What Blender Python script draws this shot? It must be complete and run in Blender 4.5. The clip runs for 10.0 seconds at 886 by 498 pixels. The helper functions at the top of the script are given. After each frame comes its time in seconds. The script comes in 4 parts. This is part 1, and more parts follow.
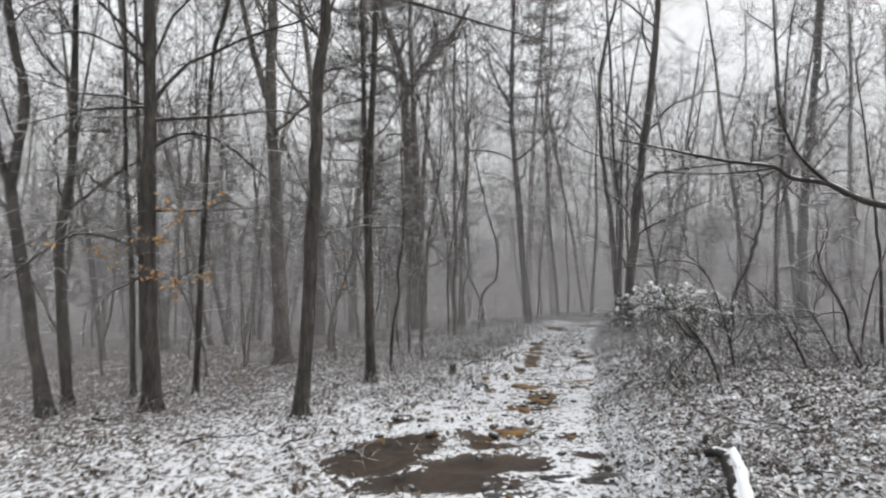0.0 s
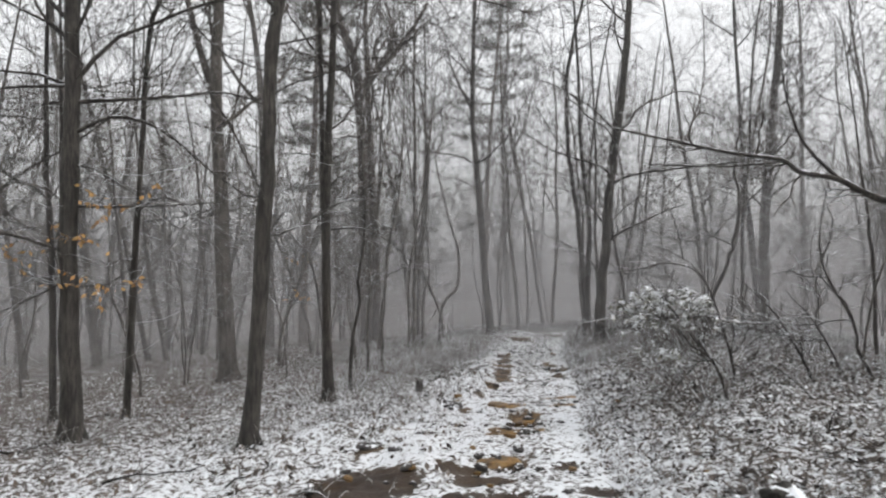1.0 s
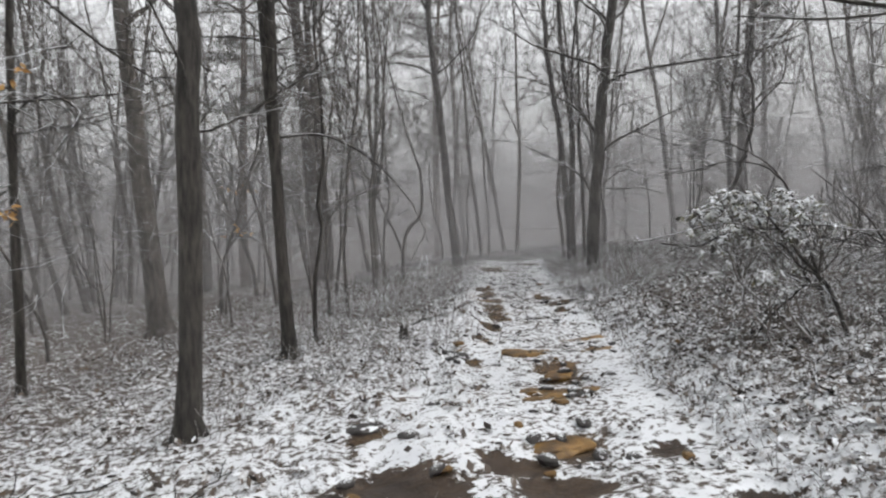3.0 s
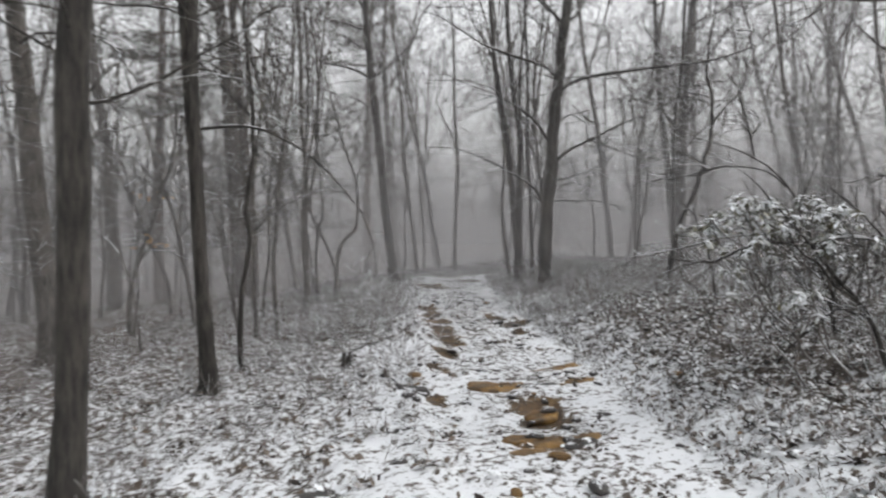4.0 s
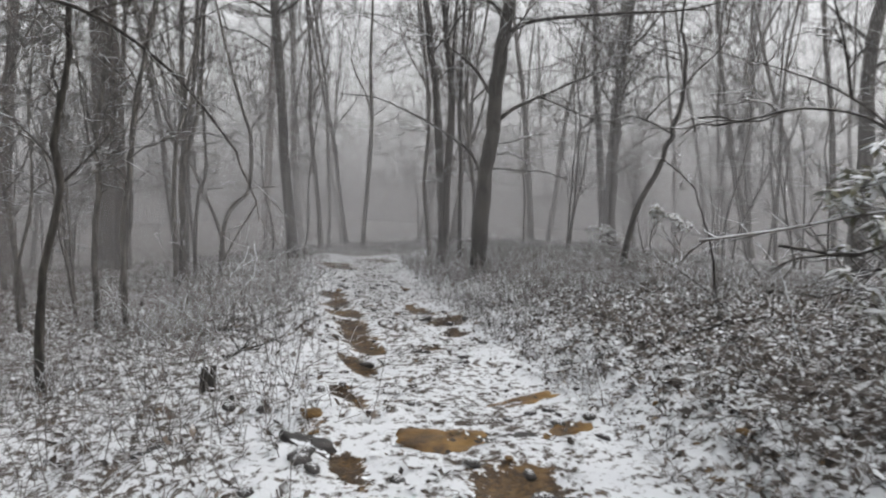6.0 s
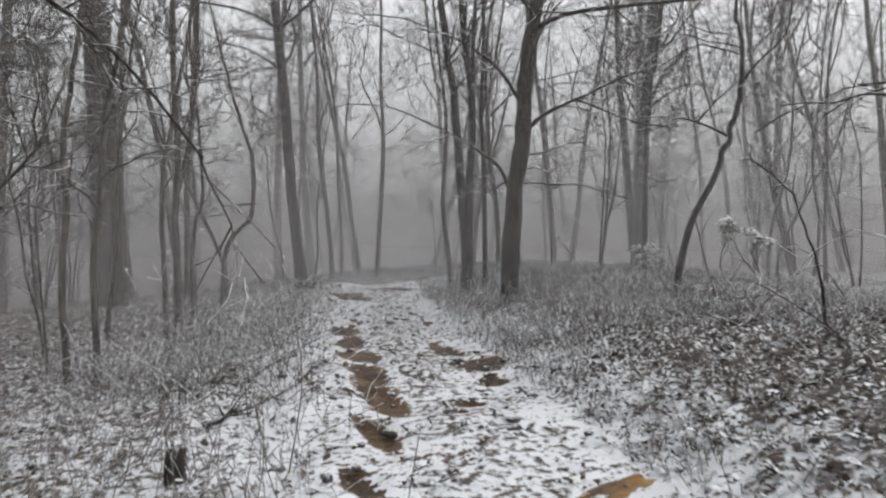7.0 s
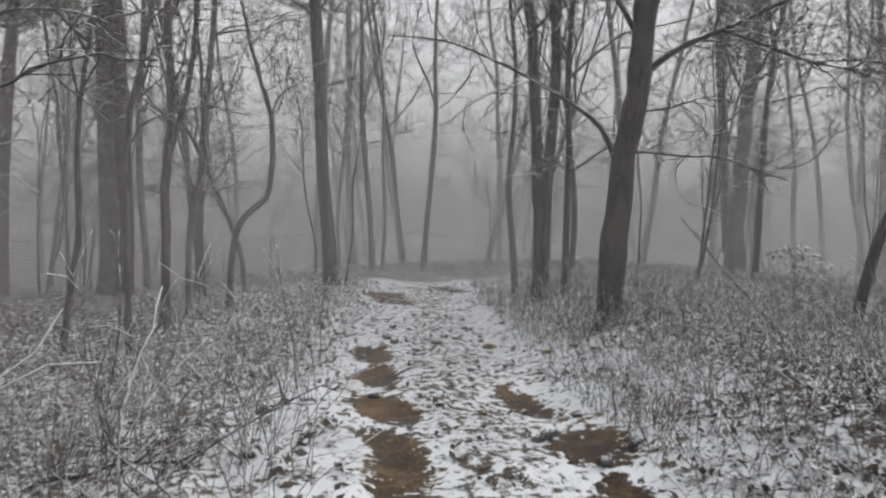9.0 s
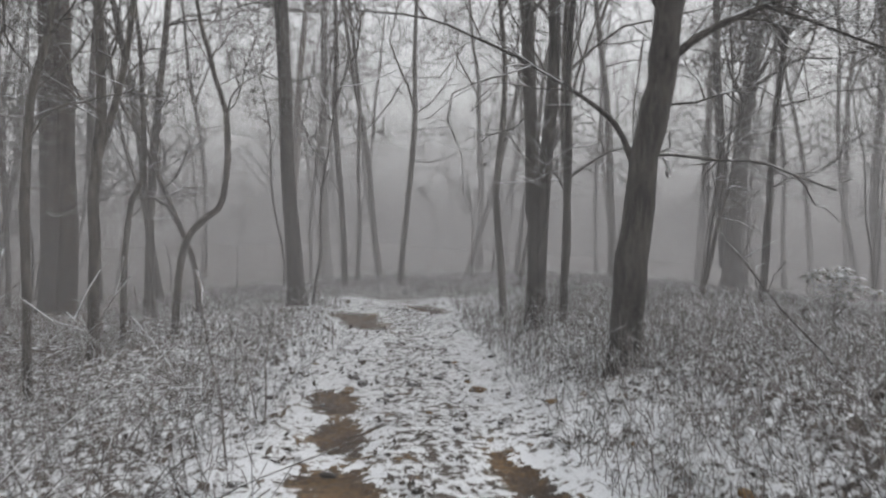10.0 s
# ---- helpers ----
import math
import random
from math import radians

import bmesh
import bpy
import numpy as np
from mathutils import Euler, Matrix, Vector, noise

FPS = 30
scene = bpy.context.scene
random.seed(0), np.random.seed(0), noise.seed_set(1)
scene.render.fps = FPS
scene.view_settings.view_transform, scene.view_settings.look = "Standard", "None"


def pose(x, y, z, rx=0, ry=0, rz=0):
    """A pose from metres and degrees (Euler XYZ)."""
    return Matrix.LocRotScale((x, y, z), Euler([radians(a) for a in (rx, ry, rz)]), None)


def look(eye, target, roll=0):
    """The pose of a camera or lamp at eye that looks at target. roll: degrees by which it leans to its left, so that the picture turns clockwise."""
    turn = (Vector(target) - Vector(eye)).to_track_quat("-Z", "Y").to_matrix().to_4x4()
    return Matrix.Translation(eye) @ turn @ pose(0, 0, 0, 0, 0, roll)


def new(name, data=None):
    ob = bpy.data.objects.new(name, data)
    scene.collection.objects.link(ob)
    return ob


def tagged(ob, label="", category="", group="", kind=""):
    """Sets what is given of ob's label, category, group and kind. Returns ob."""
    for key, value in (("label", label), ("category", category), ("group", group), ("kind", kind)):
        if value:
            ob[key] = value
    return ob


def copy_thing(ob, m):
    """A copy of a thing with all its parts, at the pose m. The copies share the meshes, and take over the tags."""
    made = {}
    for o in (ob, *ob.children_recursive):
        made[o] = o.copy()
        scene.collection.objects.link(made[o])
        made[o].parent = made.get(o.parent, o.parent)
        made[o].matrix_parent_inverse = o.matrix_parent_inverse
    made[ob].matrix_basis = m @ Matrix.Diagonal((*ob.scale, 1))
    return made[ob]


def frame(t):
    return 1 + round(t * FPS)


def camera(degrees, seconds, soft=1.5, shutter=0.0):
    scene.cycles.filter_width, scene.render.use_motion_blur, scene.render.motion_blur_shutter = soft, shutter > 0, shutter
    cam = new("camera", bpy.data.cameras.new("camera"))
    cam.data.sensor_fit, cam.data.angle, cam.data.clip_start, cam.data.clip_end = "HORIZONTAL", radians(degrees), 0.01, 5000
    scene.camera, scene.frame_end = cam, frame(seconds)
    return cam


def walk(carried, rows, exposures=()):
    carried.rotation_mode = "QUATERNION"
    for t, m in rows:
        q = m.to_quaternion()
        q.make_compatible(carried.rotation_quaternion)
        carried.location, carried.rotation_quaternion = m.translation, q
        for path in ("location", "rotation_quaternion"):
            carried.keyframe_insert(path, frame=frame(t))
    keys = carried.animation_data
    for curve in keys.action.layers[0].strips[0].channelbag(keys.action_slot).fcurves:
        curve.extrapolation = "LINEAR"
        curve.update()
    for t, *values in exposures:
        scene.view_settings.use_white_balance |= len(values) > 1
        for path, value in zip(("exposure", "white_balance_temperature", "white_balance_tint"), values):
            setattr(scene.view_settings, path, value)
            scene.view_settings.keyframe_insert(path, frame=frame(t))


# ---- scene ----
cam = camera(65.6, 10.0, soft=2.2, shutter=0.3)
METRES, EYE, TILT, LEAN, TURN = 12.0, 1.75, 0.0, 0.0, 0.0
ROWS = [
    (0.0, 0.0, 0.0, 0.0, 0.0, 0.0, 0.0),
    (0.5, -0.0129, 0.0462, -0.0036, -3.26, 1.43, 2.22),
    (1.0, -0.0212, 0.0905, -0.0089, -4.21, 0.9, -0.01),
    (1.5, -0.0306, 0.1379, -0.0136, -2.26, -2.71, -0.33),
    (2.0, -0.0417, 0.1855, -0.0177, -4.11, -4.67, 4.2),
    (2.2, -0.0446, 0.2043, -0.0200, -4.31, -2.97, 3.9),
    (3.3, -0.0590, 0.3075, -0.0326, -10.95, -5.07, 1.6),
    (3.5, -0.0611, 0.3263, -0.0349, -11.41, -2.81, 1.5),
    (4.0, -0.0617, 0.3753, -0.0366, -15.48, -3.59, 1.19),
    (4.5, -0.0564, 0.4195, -0.0406, -26.52, -5.03, 1.11),
    (5.0, -0.0472, 0.468, -0.0459, -26.18, -3.61, -2.37),
    (5.2, -0.0418, 0.4871, -0.0474, -25.36, -3.34, -1.77),
    (6.3, -0.0090, 0.5925, -0.0560, -21.93, -5.77, -2.0),
    (6.5, -0.0031, 0.6116, -0.0572, -21.09, -4.9, -1.62),
    (7.0, 0.0108, 0.6649, -0.0594, -22.18, -3.41, -0.21),
    (7.5, 0.0295, 0.7172, -0.0626, -17.39, 0.43, -1.7),
    (8.0, 0.0455, 0.7718, -0.0683, -19.41, 2.14, -1.43),
    (8.5, 0.0619, 0.8241, -0.0723, -20.51, -2.37, -0.41),
    (9.0, 0.0755, 0.8725, -0.0719, -18.07, -4.16, -2.09),
    (9.5, 0.089, 0.9188, -0.07, -20.26, -4.94, -0.5),
    (10.0, 0.1049, 0.9647, -0.0707, -19.84, -3.33, -2.48),
]
walk(cam, [(t, pose(0, 0, EYE, TILT, LEAN, TURN) @ pose(METRES * x, METRES * y, METRES * z, 90 + pitch, roll, yaw)) for t, x, y, z, yaw, pitch, roll in ROWS])

# ---- light: an overcast winter sky ----
world = bpy.data.worlds.new("world")
scene.world = world
world.use_nodes = True
wn, wl = world.node_tree.nodes, world.node_tree.links
wn.clear()
sky = wn.new("ShaderNodeTexSky")
sky.sky_type = "NISHITA"
sky.sun_disc = False
sky.sun_elevation, sky.sun_rotation = radians(36), radians(105)
sky.air_density, sky.dust_density, sky.ozone_density = 1.0, 6.0, 1.0
cloud = wn.new("ShaderNodeHueSaturation")
cloud.inputs["Saturation"].default_value = 0.2
back = wn.new("ShaderNodeBackground")
back.inputs["Strength"].default_value = 0.35
wout = wn.new("ShaderNodeOutputWorld")
wl.new(sky.outputs["Color"], cloud.inputs["Color"])
deck = wn.new("ShaderNodeMix")  # a closed cloud deck over the clear sky
deck.data_type = "RGBA"
deck.inputs[0].default_value = 0.8
deck.inputs[7].default_value = (3.61, 3.68, 3.74, 1.0)
wl.new(cloud.outputs["Color"], deck.inputs[6])
wl.new(deck.outputs[2], back.inputs["Color"])
wl.new(back.outputs["Background"], wout.inputs["Surface"])
scene.cycles.transparent_max_bounces = 32  # the mist is built of many clear veils

sun_data = bpy.data.lights.new("sun", "SUN")
sun_data.energy, sun_data.angle, sun_data.color = 0.5, radians(60), (1.0, 0.97, 0.93)
sun = new("sun", sun_data)
sun.matrix_world = look((13.3, -3.5, 40.0), (0, 0, 30))


# ---- materials ----
def material(name):
    m = bpy.data.materials.new(name)
    m.use_nodes = True
    nt = m.node_tree
    return m, nt, nt.nodes["Principled BSDF"]


def node(nt, kind, **inputs):
    n = nt.nodes.new(kind)
    for key, value in inputs.items():
        n.inputs[key.replace("_", " ")].default_value = value
    return n


def noise_node(nt, scale, detail=4.0, rough=0.6, stretch=(1, 1, 1)):
    co = nt.nodes.new("ShaderNodeTexCoord")
    mp = nt.nodes.new("ShaderNodeMapping")
    mp.inputs["Scale"].default_value = stretch
    nt.links.new(co.outputs["Object"], mp.inputs["Vector"])
    n = node(nt, "ShaderNodeTexNoise", Scale=scale, Detail=detail, Roughness=rough)
    nt.links.new(mp.outputs["Vector"], n.inputs["Vector"])
    return n


def ramp(nt, source, stops):
    r = nt.nodes.new("ShaderNodeValToRGB")
    while len(r.color_ramp.elements) < len(stops):
        r.color_ramp.elements.new(0.5)
    for e, (p, c) in zip(r.color_ramp.elements, stops):
        e.position, e.color = p, (*c, 1) if len(c) == 3 else c
    nt.links.new(source, r.inputs["Fac"])
    return r.outputs["Color"]


def math_node(nt, op, a, b, clamp=False):
    n = nt.nodes.new("ShaderNodeMath")
    n.operation, n.use_clamp = op, clamp
    for i, v in enumerate((a, b)):
        if isinstance(v, (int, float)):
            n.inputs[i].default_value = v
        else:
            nt.links.new(v, n.inputs[i])
    return n.outputs[0]


def mix_colour(nt, fac, a, b):
    n = nt.nodes.new("ShaderNodeMix")
    n.data_type = "RGBA"
    for sock, v in ((n.inputs[0], fac), (n.inputs[6], a), (n.inputs[7], b)):
        if isinstance(v, tuple):
            sock.default_value = (*v, 1)
        elif isinstance(v, (int, float)):
            sock.default_value = v
        else:
            nt.links.new(v, sock)
    return n.outputs[2]


def bump(nt, bsdf, height, strength, distance):
    b = node(nt, "ShaderNodeBump", Strength=strength, Distance=distance)
    nt.links.new(height, b.inputs["Height"])
    nt.links.new(b.outputs["Normal"], bsdf.inputs["Normal"])


SNOW = (0.80, 0.82, 0.85)


def snowed(nt, bsdf, colour, low, high, patch_scale):
    """Lays snow on what faces up; patchy."""
    geo = nt.nodes.new("ShaderNodeNewGeometry")
    sep = nt.nodes.new("ShaderNodeSeparateXYZ")
    nt.links.new(geo.outputs["Normal"], sep.inputs[0])
    patch = noise_node(nt, patch_scale, 3.0)
    up = math_node(nt, "ADD", sep.outputs["Z"], math_node(nt, "MULTIPLY", math_node(nt, "SUBTRACT", patch.outputs["Fac"], 0.5), 1.6))
    fac = ramp(nt, up, [(low, (0, 0, 0)), (high, (1, 1, 1))])
    nt.links.new(mix_colour(nt, fac, colour, SNOW), bsdf.inputs["Base Color"])


def bark_material(name, dark, pale, low, high, scale=1.0):
    m, nt, b = material(name)
    ridges = noise_node(nt, 34 * scale, 5, 0.65, (1, 1, 0.16))
    stains = noise_node(nt, 2.3, 4)
    col = mix_colour(nt, ramp(nt, stains.outputs["Fac"], [(0.35, (0, 0, 0)), (0.7, (1, 1, 1))]), dark, pale)
    grooves = ramp(nt, ridges.outputs["Fac"], [(0.34, (0.28, 0.28, 0.28)), (0.60, (1.45, 1.45, 1.45))])
    mul = nt.nodes.new("ShaderNodeMix")
    mul.data_type, mul.blend_type = "RGBA", "MULTIPLY"
    mul.inputs[0].default_value = 1.0
    nt.links.new(col, mul.inputs[6])
    nt.links.new(grooves, mul.inputs[7])
    snowed(nt, b, mul.outputs[2], low, high, 7.0)
    b.inputs["Roughness"].default_value = 0.85
    bump(nt, b, ridges.outputs["Fac"], 0.7, 0.02)
    return m


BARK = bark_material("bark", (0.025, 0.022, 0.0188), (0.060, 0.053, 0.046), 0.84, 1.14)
# paler copy of the bark: haze over distant stems put into its colour
BARK_HAZED = bark_material("hazed_bark", (0.054, 0.047, 0.040), (0.112, 0.10, 0.088), 0.84, 1.14)
BARK_OAK = bark_material("oak_bark", (0.026, 0.019, 0.014), (0.062, 0.046, 0.034), 0.84, 1.14)
BARK_PINE = bark_material("pine_bark", (0.08, 0.055, 0.042), (0.13, 0.10, 0.08), 0.85, 1.1)
TWIG = bark_material("twig_bark", (0.040, 0.034, 0.029), (0.088, 0.075, 0.064), 0.58, 0.95, 2.0)
SHRUB = bark_material("shrub_bark", (0.10, 0.087, 0.078), (0.235, 0.207, 0.19), 0.2, 0.72, 2.0)


def leaf_material(name, a, b_, low, high, rough=0.6):
    m, nt, b = material(name)
    geo = nt.nodes.new("ShaderNodeNewGeometry")
    col = mix_colour(nt, geo.outputs["Random Per Island"], a, b_)
    snowed(nt, b, col, low, high, 9.0)
    b.inputs["Roughness"].default_value = rough
    return m


LITTER = leaf_material("dead_leaves", (0.045, 0.035, 0.029), (0.18, 0.14, 0.112), 0.70, 1.15)
WET_LITTER = leaf_material("wet_dead_leaves", (0.018, 0.014, 0.012), (0.07, 0.05, 0.036), 0.95, 1.4, 0.45)
LAUREL = leaf_material("evergreen_leaves", (0.05, 0.056, 0.032), (0.16, 0.14, 0.075), 0.55, 1.1, 0.5)
ORANGE = leaf_material("beech_leaves", (0.34, 0.16, 0.045), (0.55, 0.33, 0.11), 1.0, 1.4)
NEEDLES = leaf_material("pine_needles", (0.03, 0.04, 0.025), (0.07, 0.075, 0.05), 0.75, 1.2)
COVER = leaf_material("snowy_ground_cover", (0.075, 0.06, 0.051), (0.20, 0.168, 0.145), 0.6, 1.2)


def ground_material():
    m, nt, b = material("snowy_forest_floor")
    bare = nt.nodes.new("ShaderNodeAttribute")
    bare.attribute_name = "bare"
    litter = nt.nodes.new("ShaderNodeAttribute")
    litter.attribute_name = "litter"
    fine = noise_node(nt, 16.0, 6, 0.7, (1, 1, 1))
    mid = noise_node(nt, 3.1, 5, 0.62)
    tone = noise_node(nt, 30.0, 4, 0.7)
    # leaf litter that shows through the thin snow
    t = math_node(nt, "ADD", math_node(nt, "MULTIPLY", fine.outputs["Fac"], 0.8), math_node(nt, "MULTIPLY", mid.outputs["Fac"], 0.2))
    t = math_node(nt, "ADD", t, math_node(nt, "MULTIPLY", litter.outputs["Fac"], 0.17))
    show = ramp(nt, t, [(0.575, (0, 0, 0)), (0.64, (1, 1, 1))])
    leaf = mix_colour(nt, tone.outputs["Fac"], (0.038, 0.031, 0.027), (0.17, 0.14, 0.12))
    snow = mix_colour(nt, mid.outputs["Fac"], (0.70, 0.72, 0.75), (0.86, 0.87, 0.89))
    col = mix_colour(nt, show, snow, leaf)
    # bare wet earth
    e = math_node(nt, "ADD", bare.outputs["Fac"], math_node(nt, "MULTIPLY", math_node(nt, "SUBTRACT", fine.outputs["Fac"], 0.5), 3.0))
    e = math_node(nt, "ADD", e, math_node(nt, "MULTIPLY", math_node(nt, "SUBTRACT", mid.outputs["Fac"], 0.5), 1.8))
    open_ = ramp(nt, e, [(0.5, (0, 0, 0)), (0.6, (1, 1, 1))])
    earth = ramp(nt, math_node(nt, "ADD", math_node(nt, "MULTIPLY", tone.outputs["Fac"], 0.5), math_node(nt, "MULTIPLY", mid.outputs["Fac"], 0.5)),
                 [(0.38, (0.018, 0.012, 0.008)), (0.49, (0.060, 0.036, 0.018)), (0.62, (0.175, 0.100, 0.034))])
    wet = nt.nodes.new("ShaderNodeAttribute")
    wet.attribute_name = "wet"
    earth = mix_colour(nt, math_node(nt, "MULTIPLY", wet.outputs["Fac"], 0.75), earth, (0.030, 0.020, 0.015))
    col = mix_colour(nt, open_, col, earth)
    nt.links.new(col, b.inputs["Base Color"])
    rough = math_node(nt, "SUBTRACT", 0.85, math_node(nt, "MULTIPLY", open_, 0.25))
    nt.links.new(rough, b.inputs["Roughness"])
    h = math_node(nt, "SUBTRACT", tone.outputs["Fac"], math_node(nt, "MULTIPLY", show, 0.6))
    bump(nt, b, h, 0.5, 0.03)
    return m


GROUND = ground_material()


def stone_material():
    m, nt, b = material("wet_stone")
    n1 = noise_node(nt, 6.0, 5)
    n2 = noise_node(nt, 40.0, 4)
    col = ramp(nt, n1.outputs["Fac"], [(0.33, (0.04, 0.028, 0.02)), (0.5, (0.16, 0.088, 0.026)), (0.68, (0.29, 0.165, 0.045))])
    nt.links.new(col, b.inputs["Base Color"])
    b.inputs["Roughness"].default_value = 0.5
    bump(nt, b, n2.outputs["Fac"], 0.4, 0.01)
    return m


STONE = stone_material()


def rock_material():
    m, nt, b = material("grey_rock")
    n1 = noise_node(nt, 9.0, 5)
    n2 = noise_node(nt, 45.0, 4)
    col = ramp(nt, n1.outputs["Fac"], [(0.35, (0.03, 0.028, 0.028)), (0.7, (0.10, 0.09, 0.085))])
    snowed(nt, b, col, 0.95, 1.25, 5.0)
    b.inputs["Roughness"].default_value = 0.6
    bump(nt, b, n2.outputs["Fac"], 0.4, 0.01)
    return m


ROCK = rock_material()


# Upper mist is paler than lower: the brighter light up there, put into colour
MIST, LIT_MIST = (0.507, 0.497, 0.50), (0.86, 0.865, 0.87)


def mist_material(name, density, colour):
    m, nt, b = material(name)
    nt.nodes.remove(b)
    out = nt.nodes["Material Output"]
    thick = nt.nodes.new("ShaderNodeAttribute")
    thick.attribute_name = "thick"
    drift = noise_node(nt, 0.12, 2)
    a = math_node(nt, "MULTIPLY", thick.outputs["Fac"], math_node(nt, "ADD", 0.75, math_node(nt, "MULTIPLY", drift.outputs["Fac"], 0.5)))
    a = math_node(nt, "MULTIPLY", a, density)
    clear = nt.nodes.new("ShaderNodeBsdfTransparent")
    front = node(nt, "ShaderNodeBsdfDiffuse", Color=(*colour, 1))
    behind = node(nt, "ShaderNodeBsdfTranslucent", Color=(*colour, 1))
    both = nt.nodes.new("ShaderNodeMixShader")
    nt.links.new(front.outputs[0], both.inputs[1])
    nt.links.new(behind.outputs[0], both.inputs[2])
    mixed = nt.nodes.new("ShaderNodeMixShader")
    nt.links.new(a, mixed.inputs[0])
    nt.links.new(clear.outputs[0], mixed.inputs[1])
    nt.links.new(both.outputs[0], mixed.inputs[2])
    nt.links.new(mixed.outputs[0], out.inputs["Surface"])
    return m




m_, nt_, b_ = material("fresh_snow")
sn_ = noise_node(nt_, 12.0, 4)
nt_.links.new(mix_colour(nt_, sn_.outputs["Fac"], (0.78, 0.80, 0.83), (0.88, 0.89, 0.91)), b_.inputs["Base Color"])
b_.inputs["Roughness"].default_value = 0.8
bump(nt_, b_, sn_.outputs["Fac"], 0.3, 0.01)
SNOWCAP = m_


# ---- mesh helpers ----
class Shell:
    """Gathers vertices and faces of one mesh."""

    def __init__(self):
        self.v, self.f = [], []

    def tube(self, pts, radii, sides=5, cap=True):
        base = len(self.v)
        n = len(pts)
        side = None
        for i in range(n):
            a, b = pts[max(i - 1, 0)], pts[min(i + 1, n - 1)]
            d = (b - a).normalized()
            if side is None:
                side = d.orthogonal().normalized()
            side = (side - d * side.dot(d)).normalized()
            other = d.cross(side)
            for k in range(sides):
                w = 2 * math.pi * k / sides
                self.v.append(pts[i] + (side * math.cos(w) + other * math.sin(w)) * radii[i])
        for i in range(n - 1):
            for k in range(sides):
                k2 = (k + 1) % sides
                self.f.append((base + i * sides + k, base + i * sides + k2, base + (i + 1) * sides + k2, base + (i + 1) * sides + k))
        if cap:
            self.f.append(tuple(base + (n - 1) * sides + k for k in range(sides)))

    def leaf(self, at, along, up, length, width, fold=0.25):
        side = along.cross(up)
        if side.length < 1e-4:
            side = along.orthogonal()
        side.normalize()
        up = side.cross(along).normalized()
        b = len(self.v)
        mid = at + along * length * 0.5 - up * width * fold
        self.v += [at, mid + side * width * 0.5 + up * width * fold, at + along * length, mid - side * width * 0.5 + up * width * fold]
        self.f.append((b, b + 1, b + 2))
        self.f.append((b, b + 2, b + 3))

    def mesh(self, name, mat, smooth=True):
        me = bpy.data.meshes.new(name)
        me.from_pydata([tuple(p) for p in self.v], [], self.f)
        me.materials.append(mat)
        if smooth:
            me.polygons.foreach_set("use_smooth", [True] * len(me.polygons))
        me.update()
        return me


def part(name, shell, mat, parent, label="", smooth=True):
    ob = new(name, shell.mesh(name, mat, smooth))
    ob.parent = parent
    return tagged(ob, label)


def thing(name, at, label, category, group="", kind=""):
    ob = new(name)
    ob.location = at
    return tagged(ob, label, category, group, kind)


def lattice(x, y, seed):
    """Smooth value noise on arrays, 0 to 1."""
    xi, yi = np.floor(x).astype(np.int64), np.floor(y).astype(np.int64)
    fx, fy = x - xi, y - yi
    fx, fy = fx * fx * (3 - 2 * fx), fy * fy * (3 - 2 * fy)

    def cell(i, j):
        n = (i * 374761393 + j * 668265263 + seed * 974634777) & 0x7FFFFFFF
        n = ((n ^ (n >> 13)) * 1274126177) & 0x7FFFFFFF
        n = n ^ (n >> 16)
        return (n % 10007) / 10007.0

    a = cell(xi, yi) * (1 - fx) + cell(xi + 1, yi) * fx
    b = cell(xi, yi + 1) * (1 - fx) + cell(xi + 1, yi + 1) * fx
    return a * (1 - fy) + b * fy


# ---- the lie of the land ----
def path_x(y):
    return np.interp(y, [-5, 0, 5, 8, 10.5, 15, 20, 23, 30, 45], [-0.3, 0.1, 0.45, 1.0, 1.6, 2.5, 3.85, 4.8, 7.2, 12.5])


def lie(x, y):
    """Height of the forest floor without its small unevenness."""
    zp = np.interp(y, [-300, -20, 0, 7, 15, 22, 26, 40, 80, 400], [1.0, 0.3, 0.1, -0.15, -0.47, -0.62, -0.85, -1.9, -3.0, -3.0])
    o = x - path_x(y)
    r, l = np.maximum(o - 0.8, 0), np.maximum(-o - 1.0, 0)
    near = 0.44 * (1 - np.exp(-r * 0.98)) + 0.02 * np.minimum(r, 4.5)
    u = np.clip((o - 0.3) / 1.9, 0, 1)
    bank = near + (0.42 * u * u * (3 - 2 * u) - 0.04 * np.clip(o - 2.2, 0, 6) - near) * np.clip((y - 9.5) / 4, 0, 1)
    bank = bank * (1 - 0.7 * np.clip((y - 17.5) / 5, 0, 1))
    past = np.maximum(r - 4.5, 0)
    return zp + bank - 0.04 * past * np.exp(-past / 60) - 1.5 * (1 - np.exp(-l * 0.09 / 1.5))


def uneven(x, y):
    o = np.abs(x - path_x(y))
    off = np.clip((o - 0.7) / 0.6, 0, 1)
    return (lattice(x * 1.1, y * 1.1, 3) - 0.5) * 0.10 + (lattice(x * 4.0, y * 4.0, 5) - 0.5) * (0.03 + 0.05 * off) + (lattice(x * 11.0, y * 11.0, 8) - 0.5) * (0.015 + 0.04 * off)


def floor_z(x, y):
    return float(lie(np.array(x), np.array(y)) + uneven(np.array(float(x)), np.array(float(y))))


